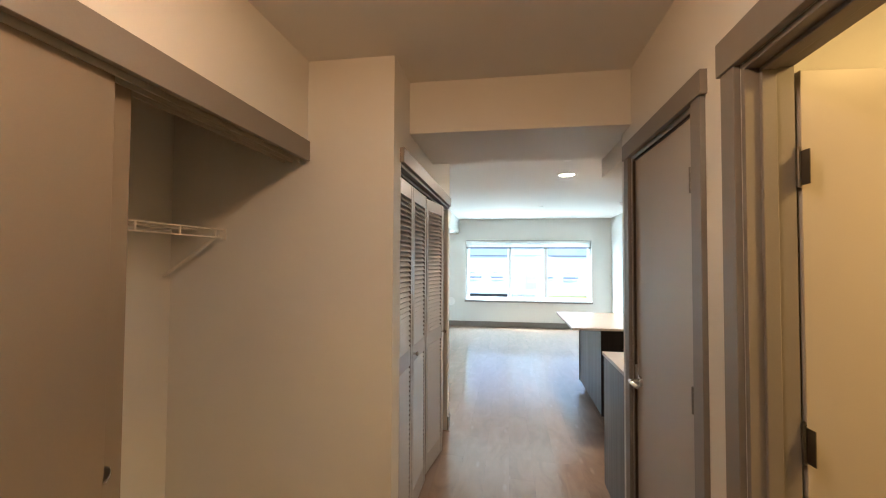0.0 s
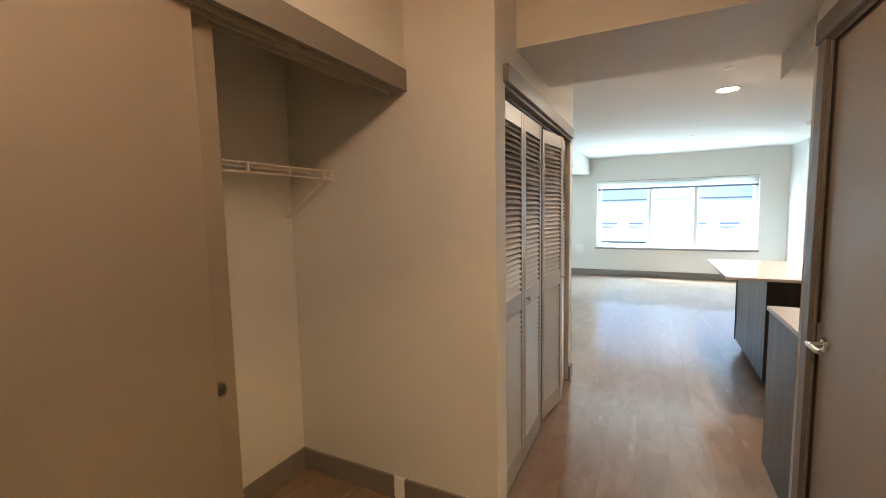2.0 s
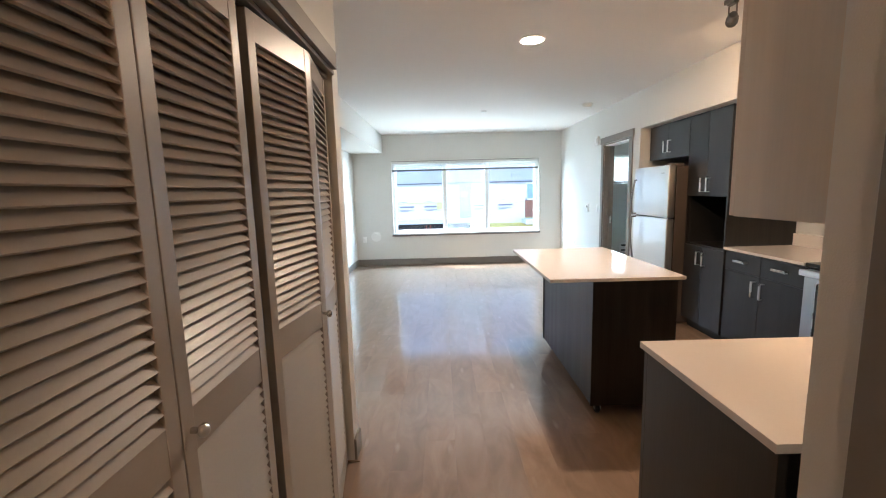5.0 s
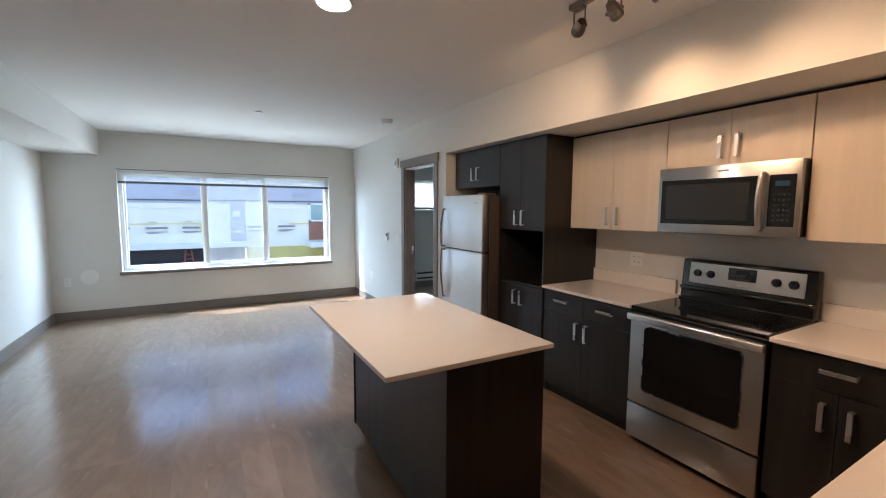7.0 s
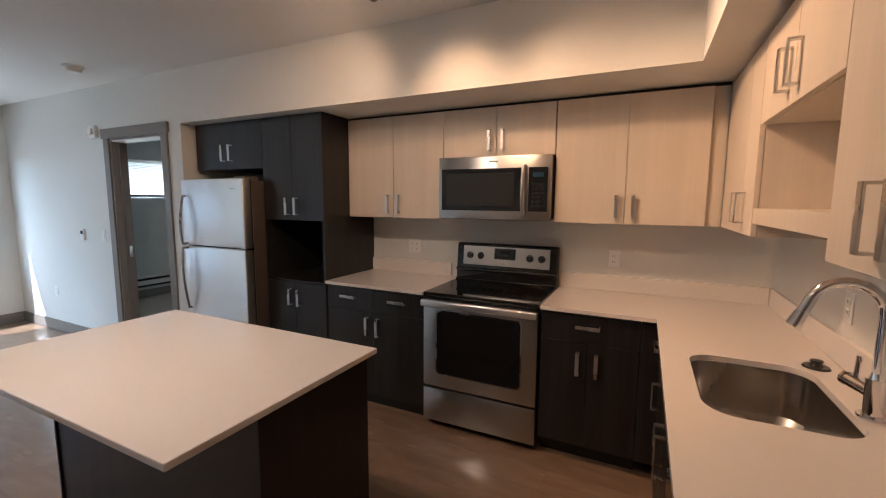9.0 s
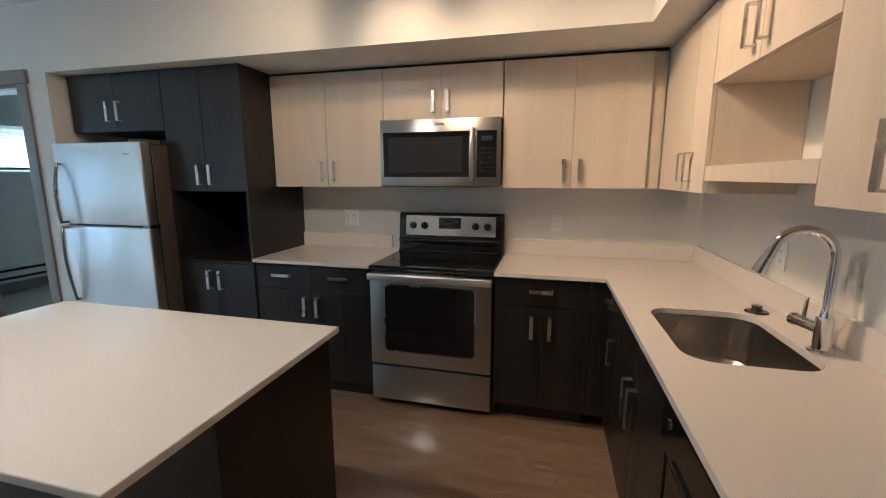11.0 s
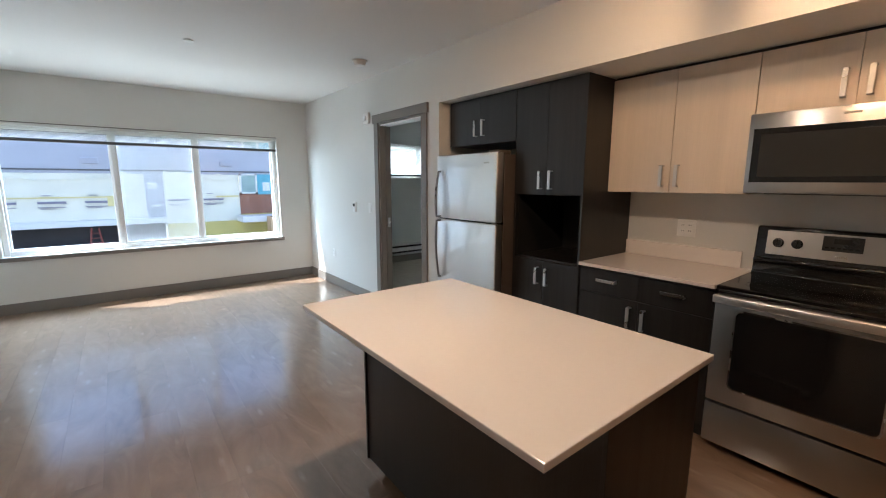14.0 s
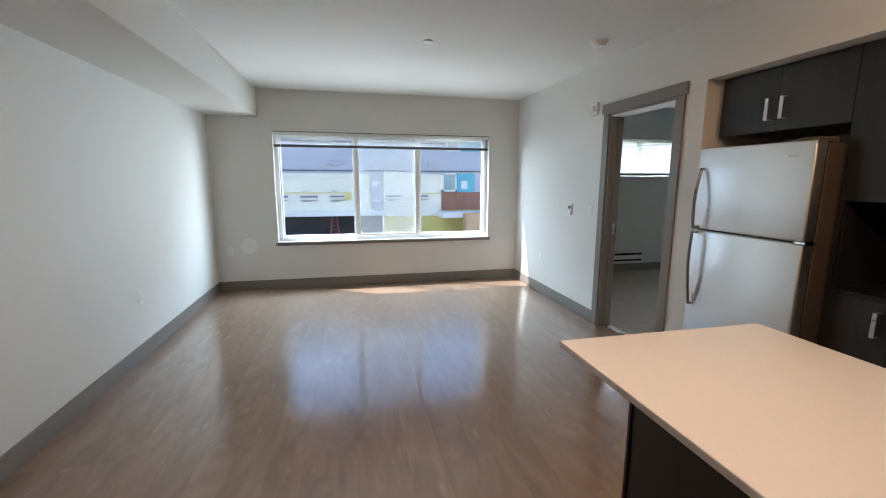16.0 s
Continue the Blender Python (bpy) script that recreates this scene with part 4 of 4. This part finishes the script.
    C(bm, pose(kx, -0.006, 1.105, 90, 0, 0), 0.022, 0.02, 26, 0.019, bev=0.002)
    B(bm, kx - 0.004, kx + 0.004, -0.033, -0.024, 1.085, 1.125, 0.002)
    part("knob", bm, M_BLACK, pn, "black control knob", soft=True)

# microwave
mw = thing("microwave", "over-range steel microwave oven", "microwave", MAIN(2.73, 4.713, 1.385))
MW, MH = 0.762, 0.412
bm = bmesh.new()
B(bm, 0, MW, 0.03, 0.395, 0.012, MH, 0.004)
B(bm, 0.08, MW - 0.08, 0.06, 0.36, 0, 0.014)
part("body", bm, M_BLACK, mw)
bm = bmesh.new()
B(bm, 0, MW, 0, 0.032, 0.005, MH, 0.005, 2)
df = part("face", bm, M_STEEL, mw, "brushed steel front", soft=True)
bpart("door_glass", (0.022, 0.578, -0.003, 0.001, 0.062, 0.335), M_BGLASS, df, 0.001)
bpart("window", (0.055, 0.53, -0.0045, -0.002, 0.09, 0.305), M_GREYGLASS, df, 0.001, "grey perforated viewing window")
bpart("control_panel", (0.622, 0.74, -0.003, 0.001, 0.062, 0.335), M_BGLASS, df, 0.001, "black touch panel")
bpart("display", (0.65, 0.715, -0.0042, -0.002, 0.275, 0.302), mat("blue_display", (0.02, 0.05, 0.09), 0.2), df, 0.0005, "dim blue clock display")
bm = bmesh.new()
for r in range(6):
    for c in range(4):
        B(bm, 0.645 + c * 0.021, 0.657 + c * 0.021, -0.0042, -0.002, 0.09 + r * 0.027, 0.102 + r * 0.027, 0)
part("keypad", bm, M_KEY, df)
bm = bmesh.new()
hp = [(0.598, 0.0, 0.045)] + [(0.598, -0.03 - 0.022 * math.sin(math.pi * k / 10), 0.05 + 0.29 * k / 10) for k in range(11)] + [(0.598, 0.0, 0.345)]
tube(bm, hp, 0.016, 12, 0.7)
part("handle", bm, M_STEEL, df, "bowed vertical handle", soft=True)
bpart("badge", (0.36, 0.42, -0.0015, 0.001, 0.372, 0.382), M_NICKEL, df, 0.0005)

# island on casters
isl = thing("kitchen_island", "dark wood island on casters with a white quartz top", "island")
IZ = 0.92
bpart("worktop", (0.66, 1.487, 4.369, 5.672, IZ - 0.022, IZ), M_QUARTZ, isl, 0.003, "white quartz top with a seating overhang")
bm = bmesh.new()
B(bm, 0.95, 1.445, 4.405, 5.63, 0.085, IZ - 0.0225, 0.001)
part("body", bm, M_DARK, isl)
bpart("end_panel", (0.93, 1.45, 4.392, 4.405, 0.085, IZ - 0.0225), M_DARK, isl, 0.001)
bpart("end_panel", (0.93, 1.45, 5.63, 5.643, 0.085, IZ - 0.0225), M_DARK, isl, 0.001)
bpart("back_panel", (0.938, 0.95, 4.405, 5.63, 0.085, IZ - 0.0225), M_DARK, isl, 0.0015)
for y0, y1 in ((4.41, 5.015), (5.02, 5.625)):
    dr = bpart("door", (1.445, 1.462, y0, y1, 0.09, IZ - 0.035), M_DARK, isl, 0.001)
for cx in (1.0, 1.39):
    for cy in (4.47, 5.56):
        bm = bmesh.new()
        C(bm, pose(cx - 0.012, cy, 0.033, 0, 90, 0), 0.033, 0.024, 20, bev=0.004)
        wheel = part("caster", bm, M_BLACK, isl, "black swivel caster")
        bm = bmesh.new()
        B(bm, cx - 0.022, cx - 0.016, cy - 0.018, cy + 0.018, 0.03, 0.078)
        B(bm, cx + 0.016, cx + 0.022, cy - 0.018, cy + 0.018, 0.03, 0.078)
        B(bm, cx - 0.03, cx + 0.03, cy - 0.03, cy + 0.03, 0.076, 0.085)
        part("fork", bm, M_NICKEL, wheel)

# ---- fixtures ----


def outlet(m, label, kind="outlet", gangs=1):
    e = thing("wall_outlet" if kind == "outlet" else "light_switch", label, "outlet" if kind == "outlet" else "switch", m)
    w = 0.036 + 0.023 * (gangs - 1)
    bpart("cover_plate", (-w, w, -0.006, 0, -0.058, 0.058), M_WHITE, e, 0.003)
    if kind == "outlet":
        for cx in [0.046 * (k - (gangs - 1) / 2) for k in range(gangs)]:
            for z in (-0.02, 0.02):
                bm = bmesh.new()
                B(bm, cx - 0.016, cx + 0.016, -0.008, -0.005, z - 0.014, z + 0.014, 0.002)
                s = part("socket", bm, M_WHITE, e)
                for x in (-0.006, 0.006):
                    bpart("slot", (cx + x - 0.0012, cx + x + 0.0012, -0.0085, -0.0078, z - 0.004, z + 0.007), M_BLACK, s, 0)
    else:
        bpart("rocker", (-0.016, 0.016, -0.009, -0.005, -0.033, 0.033), M_WHITE, e, 0.002)
    return e


TO_X = lambda x, y, z: pose(x, y, z, 0, 0, -90)
outlet(TO_X(XR, 9.39, 0.465), "white wall outlet low on the wall")
outlet(TO_X(XR, 8.30, 1.14), "white rocker switch beside the bedroom door", "switch")
outlet(pose(XL, 8.2, 0.50, 0, 0, 90), "white wall outlet low on the long wall")
outlet(pose(-1.555, YW, 0.525), "white blank plate under the window wall")
outlet(TO_X(XK, 5.13, 1.135), "white double outlet over the short worktop", gangs=2)
outlet(TO_X(XK, 3.60, 1.13), "white wall outlet over the corner worktop")
outlet(pose(2.15, YS, 1.13, 0, 0, 180), "white wall outlet behind the sink")

th = thing("thermostat", "small white wall thermostat", "thermostat", TO_X(XR, 8.685, 1.135))
bpart("case", (-0.035, 0.035, -0.022, 0, -0.06, 0.06), M_WHITE, th, 0.005)
bpart("screen", (-0.022, 0.022, -0.0235, -0.021, 0.005, 0.04), M_GREYGLASS, th, 0.001)

st = thing("alarm_strobe", "white fire alarm strobe high on the wall", "alarm", TO_X(XR, 8.31, 2.15))
bpart("case", (-0.06, 0.06, -0.03, 0, -0.06, 0.06), M_WHITE, st, 0.008)
bm = bmesh.new()
B(bm, -0.03, 0.03, -0.05, -0.028, -0.028, 0.028, 0.01, 3)
part("lens", bm, M_VINYL, st)

vt = thing("round_vent_cover", "round white vent cover low on the wall", "vent", pose(-1.32, YW, 0.585))
bm = bmesh.new()
C(bm, pose(0, 0, 0, 90, 0, 0), 0.1, 0.012, 40, bev=0.004)
C(bm, pose(0, -0.012, 0, 90, 0, 0), 0.07, 0.003, 36)
part("disc", bm, M_WHITE, vt, soft=True)

sm = thing("smoke_detector", "white round ceiling smoke detector", "smoke detector", pose(2.01, 7.70, ZC))
bm = bmesh.new()
C(bm, pose(0, 0, -0.012), 0.072, 0.012, 36)
C(bm, pose(0, 0, -0.045), 0.045, 0.033, 36, 0.066, bev=0.002)
part("case", bm, M_WHITE, sm, soft=True)


def sprinkler(x, y):
    e = thing("sprinkler_cover", "small round white sprinkler cover on the ceiling", "sprinkler", pose(x, y, ZC), "ceiling sprinklers")
    bm = bmesh.new()
    C(bm, pose(0, 0, -0.01), 0.041, 0.01, 30, 0.036, bev=0.002)
    part("disc", bm, M_WHITE, e)


sprinkler(0.65, 8.03)
sprinkler(0.645, 4.49)


def downlight(x, y, z, label, r=0.085):
    e = thing("recessed_light", label, "ceiling light", pose(x, y, z))
    bm = bmesh.new()
    ring = [[bm.verts.new((math.cos(a) * q, math.sin(a) * q, h)) for a in [2 * math.pi * k / 40 for k in range(40)]] for q, h in ((r + 0.016, 0), (r + 0.012, -0.007), (r, -0.008), (r - 0.004, -0.002))]
    for a, b in zip(ring, ring[1:]):
        for k in range(40):
            bm.faces.new((a[k], a[(k + 1) % 40], b[(k + 1) % 40], b[k]))
    part("trim_ring", bm, M_WHITE, e, soft=True)
    bm = bmesh.new()
    C(bm, pose(0, 0, -0.004), r - 0.003, 0.003, 36)
    part("lens", bm, M_LENS, e, "bright frosted lens")
    return e


downlight(0.73, 5.22, ZC, "lit round recessed ceiling light")
downlight(-0.15, 0.72, ZH, "lit round recessed hall light")

# track light
tr = thing("track_light", "brushed nickel track light with tilted spot heads", "track light")
bpart("canopy_bar", (1.782, 1.818, 3.90, 4.64, ZC - 0.028, ZC - 0.001), M_TRACK, tr, 0.003)
SPOTS = [(4.58, (2.402, 5.7, 2.02), 7.5, 92), (4.37, (2.402, 4.42, 2.02), 8, 76), (4.17, (2.402, 3.66, 1.7), 10, 100), (3.97, (1.95, 2.73, 1.1), 20, 118)]
for y, aim, watts, cone in SPOTS:
    c = Vector((1.80, y, ZC - 0.13))
    d = (Vector(aim) - c).normalized()
    q = d.to_track_quat("Z", "Y").to_matrix().to_4x4()
    bm = bmesh.new()
    hm = Matrix.Translation(c - d * 0.045) @ q
    C(bm, hm, 0.021, 0.03, 20, 0.03)
    C(bm, hm @ Matrix.Translation((0, 0, 0.03)), 0.03, 0.05, 24)
    for s in (0.045, 0.065):
        C(bm, hm @ Matrix.Translation((0, 0, s)), 0.033, 0.005, 24)
    head = part("spot_head", bm, M_TRACK, tr, "tilted nickel spot head", soft=True)
    bm = bmesh.new()
    for s in (-0.036, 0.036):
        B(bm, c.x - 0.004, c.x + 0.004, c.y + s - 0.0015, c.y + s + 0.0015, c.z, ZC - 0.045)
    B(bm, c.x - 0.004, c.x + 0.004, c.y - 0.0375, c.y + 0.0375, ZC - 0.048, ZC - 0.045)
    C(bm, pose(c.x, c.y, ZC - 0.046), 0.006, 0.02, 10)
    part("yoke", bm, M_TRACK, head)
    for s in (-0.046, 0.0375):
        bm = bmesh.new()
        C(bm, pose(c.x, c.y + s, c.z, -90, 0, 0), 0.009, 0.0085, 14, bev=0.001)
        part("pivot_knob", bm, M_TRACK, head)
    bpart("mounting_block", (c.x - 0.016, c.x + 0.016, c.y - 0.03, c.y + 0.03, ZC - 0.045, ZC - 0.0285), M_TRACK, head, 0.002)
    bm = bmesh.new()
    C(bm, hm @ Matrix.Translation((0, 0, 0.074)), 0.026, 0.002, 20)
    part("bulb", bm, M_BULB, head)
    lamp("track_lamp", "SPOT", look(c + d * 0.045, aim), watts, WARM, 0.06, cone=cone, blend=1.0)

# bedroom heater
ht = thing("baseboard_heater", "white electric baseboard heater under the window", "heater", pose(3.6, YW, 0.02))
bm = bmesh.new()
B(bm, 0, 1.0, -0.012, 0, 0.13, 0.31, 0.003)
B(bm, 0, 1.0, -0.065, -0.012, 0.285, 0.31, 0.006)
B(bm, 0, 1.0, -0.07, -0.058, 0.185, 0.25, 0.003)
B(bm, 0, 1.0, -0.065, -0.012, 0.13, 0.15, 0.004)
B(bm, 0, 0.015, -0.068, 0, 0.13, 0.31)
B(bm, 0.985, 1.0, -0.068, 0, 0.13, 0.31)
part("case", bm, M_WHITE, ht)
bm = bmesh.new()
for k in range(60):
    B(bm, 0.03 + k * 0.0158, 0.033 + k * 0.0158, -0.055, -0.014, 0.2, 0.27)
part("fins", bm, M_NICKEL, ht)
# black bars fill the air gaps to give their shade
for z0, z1 in ((0.252, 0.283), (0.152, 0.183)):
    bpart("slot_shade", (0.018, 0.982, -0.057, -0.013, z0, z1), M_BLACK, ht, 0, "black bar for the shade in an air gap")

# ---- outside ----
M_GROUND = mat("gravel_lot", (0.22, 0.21, 0.20), 0.9, vary=0.2, scale=0.6, bump=0.6, fine=30)
M_SIDING = mat("grey_lap_siding", (0.47, 0.48, 0.545), 0.7, vary=0.08, scale=0.5)
M_WRAP = mat("house_wrap", (0.80, 0.77, 0.65), 0.55, vary=0.10, scale=1.6, bump=0.4, fine=5)
M_INK = mat("wrap_print", (0.24, 0.23, 0.30), 0.7)
M_CLEAR = mat("pale_green_glass", (0.30, 0.42, 0.41), 0.12, vary=0.25, scale=1.2)
M_TAPE = mat("yellow_tape", (0.72, 0.62, 0.28), 0.5)
M_YELLOW = mat("yellow_sheathing", (0.62, 0.52, 0.18), 0.7, vary=0.12, scale=1.5)
M_BROWN = mat("red_brown_panel", (0.28, 0.12, 0.075), 0.6, vary=0.2, scale=1, stretch=(8, 8, 1))
M_TEAL = mat("teal_panel", (0.14, 0.42, 0.52), 0.5, vary=0.1)
# near-black colour stands for the shade inside the open recess
M_OPEN = mat("opening_shade", (0.035, 0.037, 0.045), 0.8)
M_TAN = mat("tan_board", (0.55, 0.36, 0.2), 0.7, vary=0.08)
M_LADDER = mat("red_ladder", (0.30, 0.07, 0.06), 0.5)
M_OUTWHITE = mat("white_fascia", (0.75, 0.75, 0.73), 0.6)
M_ROOF = mat("roof_metal", (0.12, 0.12, 0.13), 0.6)

KF, FY = 1.7, 31.0


def fx(x):
    return -0.015 + (x + 0.015) * KF


def fz(z):
    return 1.44 + (z - 1.44) * KF


GZ = -3.2
tagged(bpart("ground", (-400, 400, YW + 0.3, 800, GZ - 0.5, GZ), M_GROUND, None, 0), "grey gravel building lot", "ground", "", "structure")
bl = thing("building", "grey building under construction with house wrap", "building", pose(0, FY, 0))
zs, zw = fz(1.66), fz(0.12)
bpart("upper_wall", (-22, 24, 0.12, 6, zs, 9.0), M_SIDING, bl, 0)
bpart("wrapped_wall", (-22, fx(0.74), 0.14, 6, fz(0.30), zs), M_WRAP, bl, 0)
bpart("wrapped_wall", (fx(1.24), fx(3.44), 0.14, 6, fz(-0.0), zs), M_WRAP, bl, 0)
bpart("yellow_panel", (fx(1.24), fx(3.75), 0.10, 0.2, GZ, fz(0.08)), M_YELLOW, bl, 0)
# back of the opening, its shade put into the colour
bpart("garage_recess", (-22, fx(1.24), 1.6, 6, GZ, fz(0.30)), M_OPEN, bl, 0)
bpart("ledge", (-22, fx(1.24), -0.25, 1.6, fz(0.13), fz(0.30)), M_OUTWHITE, bl, 0.01, "white ledge over a dark opening")
bpart("roof", (-23, 25, -0.4, 7, 9.0, 9.3), M_ROOF, bl, 0.02)
# laps of the siding and its trim bands
bm = bmesh.new()
z = zs
while z < 9.0:
    B(bm, -22, 24, 0.098, 0.12, z, z + 0.018)
    z += 0.30
part("lap_edge", bm, M_SIDING, bl)
for z in (fz(1.76), fz(2.78)):
    bpart("band", (-22, 24, 0.07, 0.12, z - 0.04, z + 0.04), M_ROOF, bl, 0.004)
# torn upper edge of the wrap
random.seed(4)
bm = bmesh.new()
for xa, xb in ((-20.0, fx(0.72)), (fx(1.26), fx(3.4))):
    n = int((xb - xa) / 0.16)
    lift = 0.0
    rows = []
    for k in range(n + 1):
        x = xa + (xb - xa) * k / n
        lift = 0.8 * lift + random.uniform(-0.09, 0.09)
        top_z = zs - 0.04 + lift + 0.16 * math.sin(x * 0.9) + 0.07 * math.sin(x * 2.7 + 1)
        rows.append([bm.verts.new((x, y + 0.02 * math.sin(x * 5), z)) for y, z in ((0.135, zs - 0.3), (0.075, zs - 0.3), (0.055, top_z), (0.135, top_z))])
    for a, b in zip(rows, rows[1:]):
        for k in range(4):
            bm.faces.new((a[k], a[(k + 1) % 4], b[(k + 1) % 4], b[k]))
    bm.faces.new(rows[0])
    bm.faces.new(rows[-1][::-1])
part("wrap_edge", bm, M_WRAP, bl, "torn loose edge of the wrap")
bm = bmesh.new()
for k in range(16):
    x = -18.4 + k * 1.72
    if fx(0.45) < x + 1.0 and x < fx(1.3) or x > fx(2.9):
        continue
    B(bm, x, x + 1.02, 0.07, 0.138, fz(0.83) - 0.055, fz(0.83) + 0.055)
    for row, z in enumerate((fz(0.70), fz(0.66), fz(1.03))):
        B(bm, x + 0.08 * row, x + (0.98, 0.62, 0.5)[row], 0.07, 0.138, z - 0.018, z + 0.018)
part("wrap_print", bm, M_INK, bl, "rows of dark print")
bm = bmesh.new()
B(bm, -20, fx(0.4), 0.068, 0.138, fz(0.97) - 0.03, fz(0.97) + 0.03)
B(bm, fx(-0.2), fx(0.05), 0.066, 0.138, fz(0.7), fz(1.0))
B(bm, fx(2.7), fx(3.4), 0.066, 0.138, fz(0.9), fz(0.95))
part("tape", bm, M_TAPE, bl)
dp = bpart("door", (fx(0.74), fx(1.24), 0.3, 0.4, fz(0.30), zs), M_SIDING, bl, 0.01, "dark unfinished doorway panel")
bpart("notice", (fx(0.83), fx(1.06), 0.28, 0.3, fz(1.2), fz(1.4)), M_OUTWHITE, dp, 0)
bpart("notice", (fx(0.86), fx(1.12), 0.28, 0.3, fz(0.62), fz(0.7)), M_OUTWHITE, dp, 0)
for x0, x1, z0, z1 in ((-0.72, -0.3, 1.94, 2.11), (2.88, 3.26, 1.94, 2.09)):
    bm = bmesh.new()
    B(bm, fx(x0), fx(x1), -0.05, 0.12, fz(z0), fz(z1), 0.02)
    for k in range(5):
        zz = fz(z0) + (k + 0.7) * (fz(z1) - fz(z0)) / 5.5
        B(bm, fx(x0) + 0.05, fx(x1) - 0.05, -0.07, -0.05, zz - 0.012, zz + 0.012)
    part("wall_vent", bm, M_SIDING, bl)
for x0, x1, z0, z1 in ((3.46, 4.03, 1.0, 1.7), (3.61, 4.15, 2.5, 3.05)):
    bm = bmesh.new()
    for ext in ((fx(x0), fx(x0) + 0.1, fz(z0), fz(z1)), (fx(x1) - 0.1, fx(x1), fz(z0), fz(z1)), (fx(x0), fx(x1), fz(z0), fz(z0) + 0.1), (fx(x0), fx(x1), fz(z1) - 0.1, fz(z1))):
        B(bm, ext[0], ext[1], 0.0, 0.12, ext[2], ext[3])
    wf = part("window", bm, M_OUTWHITE, bl, "white framed window")
    bpart("pane", (fx(x0) + 0.1, fx(x1) - 0.1, 0.06, 0.08, fz(z0) + 0.1, fz(z1) - 0.1), M_CLEAR, wf, 0)
bpart("teal_panel", (fx(4.05), fx(4.75), 0.06, 0.14, fz(0.97), fz(1.68)), M_TEAL, bl, 0.01, "bright teal board")
bpart("teal_panel", (fx(4.2), fx(4.9), 0.06, 0.14, fz(2.5), fz(3.1)), M_TEAL, bl, 0.01, "bright teal board")
bpart("notice", (fx(4.22), fx(4.46), 0.04, 0.06, fz(1.1), fz(1.4)), M_OUTWHITE, bl, 0)
bpart("brown_panel", (fx(3.44), 24, 0.10, 6, fz(0.30), fz(0.98)), M_BROWN, bl, 0, "red-brown boarded wall")
bpart("side_wall", (fx(4.75), 24, 0.10, 6, fz(0.98), zs), M_SIDING, bl, 0)
bpart("lower_wall", (fx(3.44), 24, 0.16, 6, GZ, fz(0.30)), M_YELLOW, bl, 0)
bpart("low_roof", (fx(3.3), fx(5.2), -1.4, 0.1, fz(0.06), fz(0.26)), M_OUTWHITE, bl, 0.02, "white low flat roof edge")
bpart("tan_block", (fx(4.0) + 0.1, fx(5.2), -2.2, -1.4, GZ, fz(0.25)), M_TAN, bl, 0.02, "tan boarded block")

ld = thing("step_ladder", "red step ladder standing in the dark opening", "ladder", pose(fx(-0.58), FY + 0.4, GZ))
LH = fz(0.12) - GZ - 0.15
for s in (-1, 1):
    for y, lean in ((-0.25, 0), (0.6, 0.0)):
        bm = bmesh.new()
        tube(bm, [(s * 0.42, y, 0), (s * 0.14, 0.15, LH)], 0.04, 6)
        part("rail", bm, M_LADDER, ld)
for k in range(1, 9):
    u = k / 9
    bm = bmesh.new()
    w = 0.42 + (0.14 - 0.42) * u
    yy = -0.25 + 0.4 * u
    B(bm, -w, w, yy - 0.05, yy + 0.05, LH * u - 0.015, LH * u + 0.015)
    part("step", bm, M_LADDER, ld)

# ---- floor planks, last ----
random.seed(11)
PLW, PLL = 0.178, 1.22
plank_data = {}


def plank_mesh(w, ln):
    key = (round(w, 3), round(ln, 2))
    if key not in plank_data:
        b = bmesh.new()
        c, t = 0.0003, 0.0075
        lo = [b.verts.new(p) for p in ((0.0001, 0.0001, 0), (w - 0.0001, 0.0001, 0), (w - 0.0001, ln - 0.0001, 0), (0.0001, ln - 0.0001, 0))]
        mid = [b.verts.new((v.co.x, v.co.y, t - 0.0004)) for v in lo]
        hi = [b.verts.new(p) for p in ((c, c, t), (w - c, c, t), (w - c, ln - c, t), (c, ln - c, t))]
        for a, d in ((lo, mid), (mid, hi)):
            for k in range(4):
                b.faces.new((a[k], a[(k + 1) % 4], d[(k + 1) % 4], d[k]))
        b.faces.new(hi)
        me = bpy.data.meshes.new("plank")
        b.to_mesh(me)
        b.free()
        me.materials.append(M_PLANK)
        plank_data[key] = me
    return plank_data[key]


for i in range(28):
    x = -1.72 + i * PLW
    if x > 3.1:
        break
    # rows reach from the hall to the window wall
    if x + PLW < -0.45 and x > -1.0:
        y0 = 4.03
    elif x < -1.0:
        y0 = 4.03
    elif x > 0.60:
        y0 = 2.75
    else:
        y0 = -1.2
    y1 = YW if x < XR - 0.05 else YA
    y = y0 - (random.choice((0.12, 0.41, 0.7, 0.96)))
    w = min(PLW, 3.13 - x)
    while y < y1:
        a, b2_ = max(y, y0), min(y + PLL, y1)
        if b2_ - a > 0.02:
            o = new("plank", plank_mesh(w, b2_ - a))
            o.location = (x, a, -0.0075)
            o.parent = floor
        y += PLL
# closet and bathroom floors
for x0, x1, ya, yb in ((-1.69, -0.999, -0.15, 2.14), (0.785, 2.45, -1.2, 1.62)):
    x = x0
    while x < x1 - 0.01:
        w = min(PLW, x1 - x)
        y = ya - random.choice((0.2, 0.5, 0.8))
        while y < yb:
            a, b2_ = max(y, ya), min(y + PLL, yb)
            if b2_ - a > 0.02:
                o = new("plank", plank_mesh(w, b2_ - a))
                o.location = (x, a, -0.0075)
                o.parent = floor
            y += PLL
        x += PLW
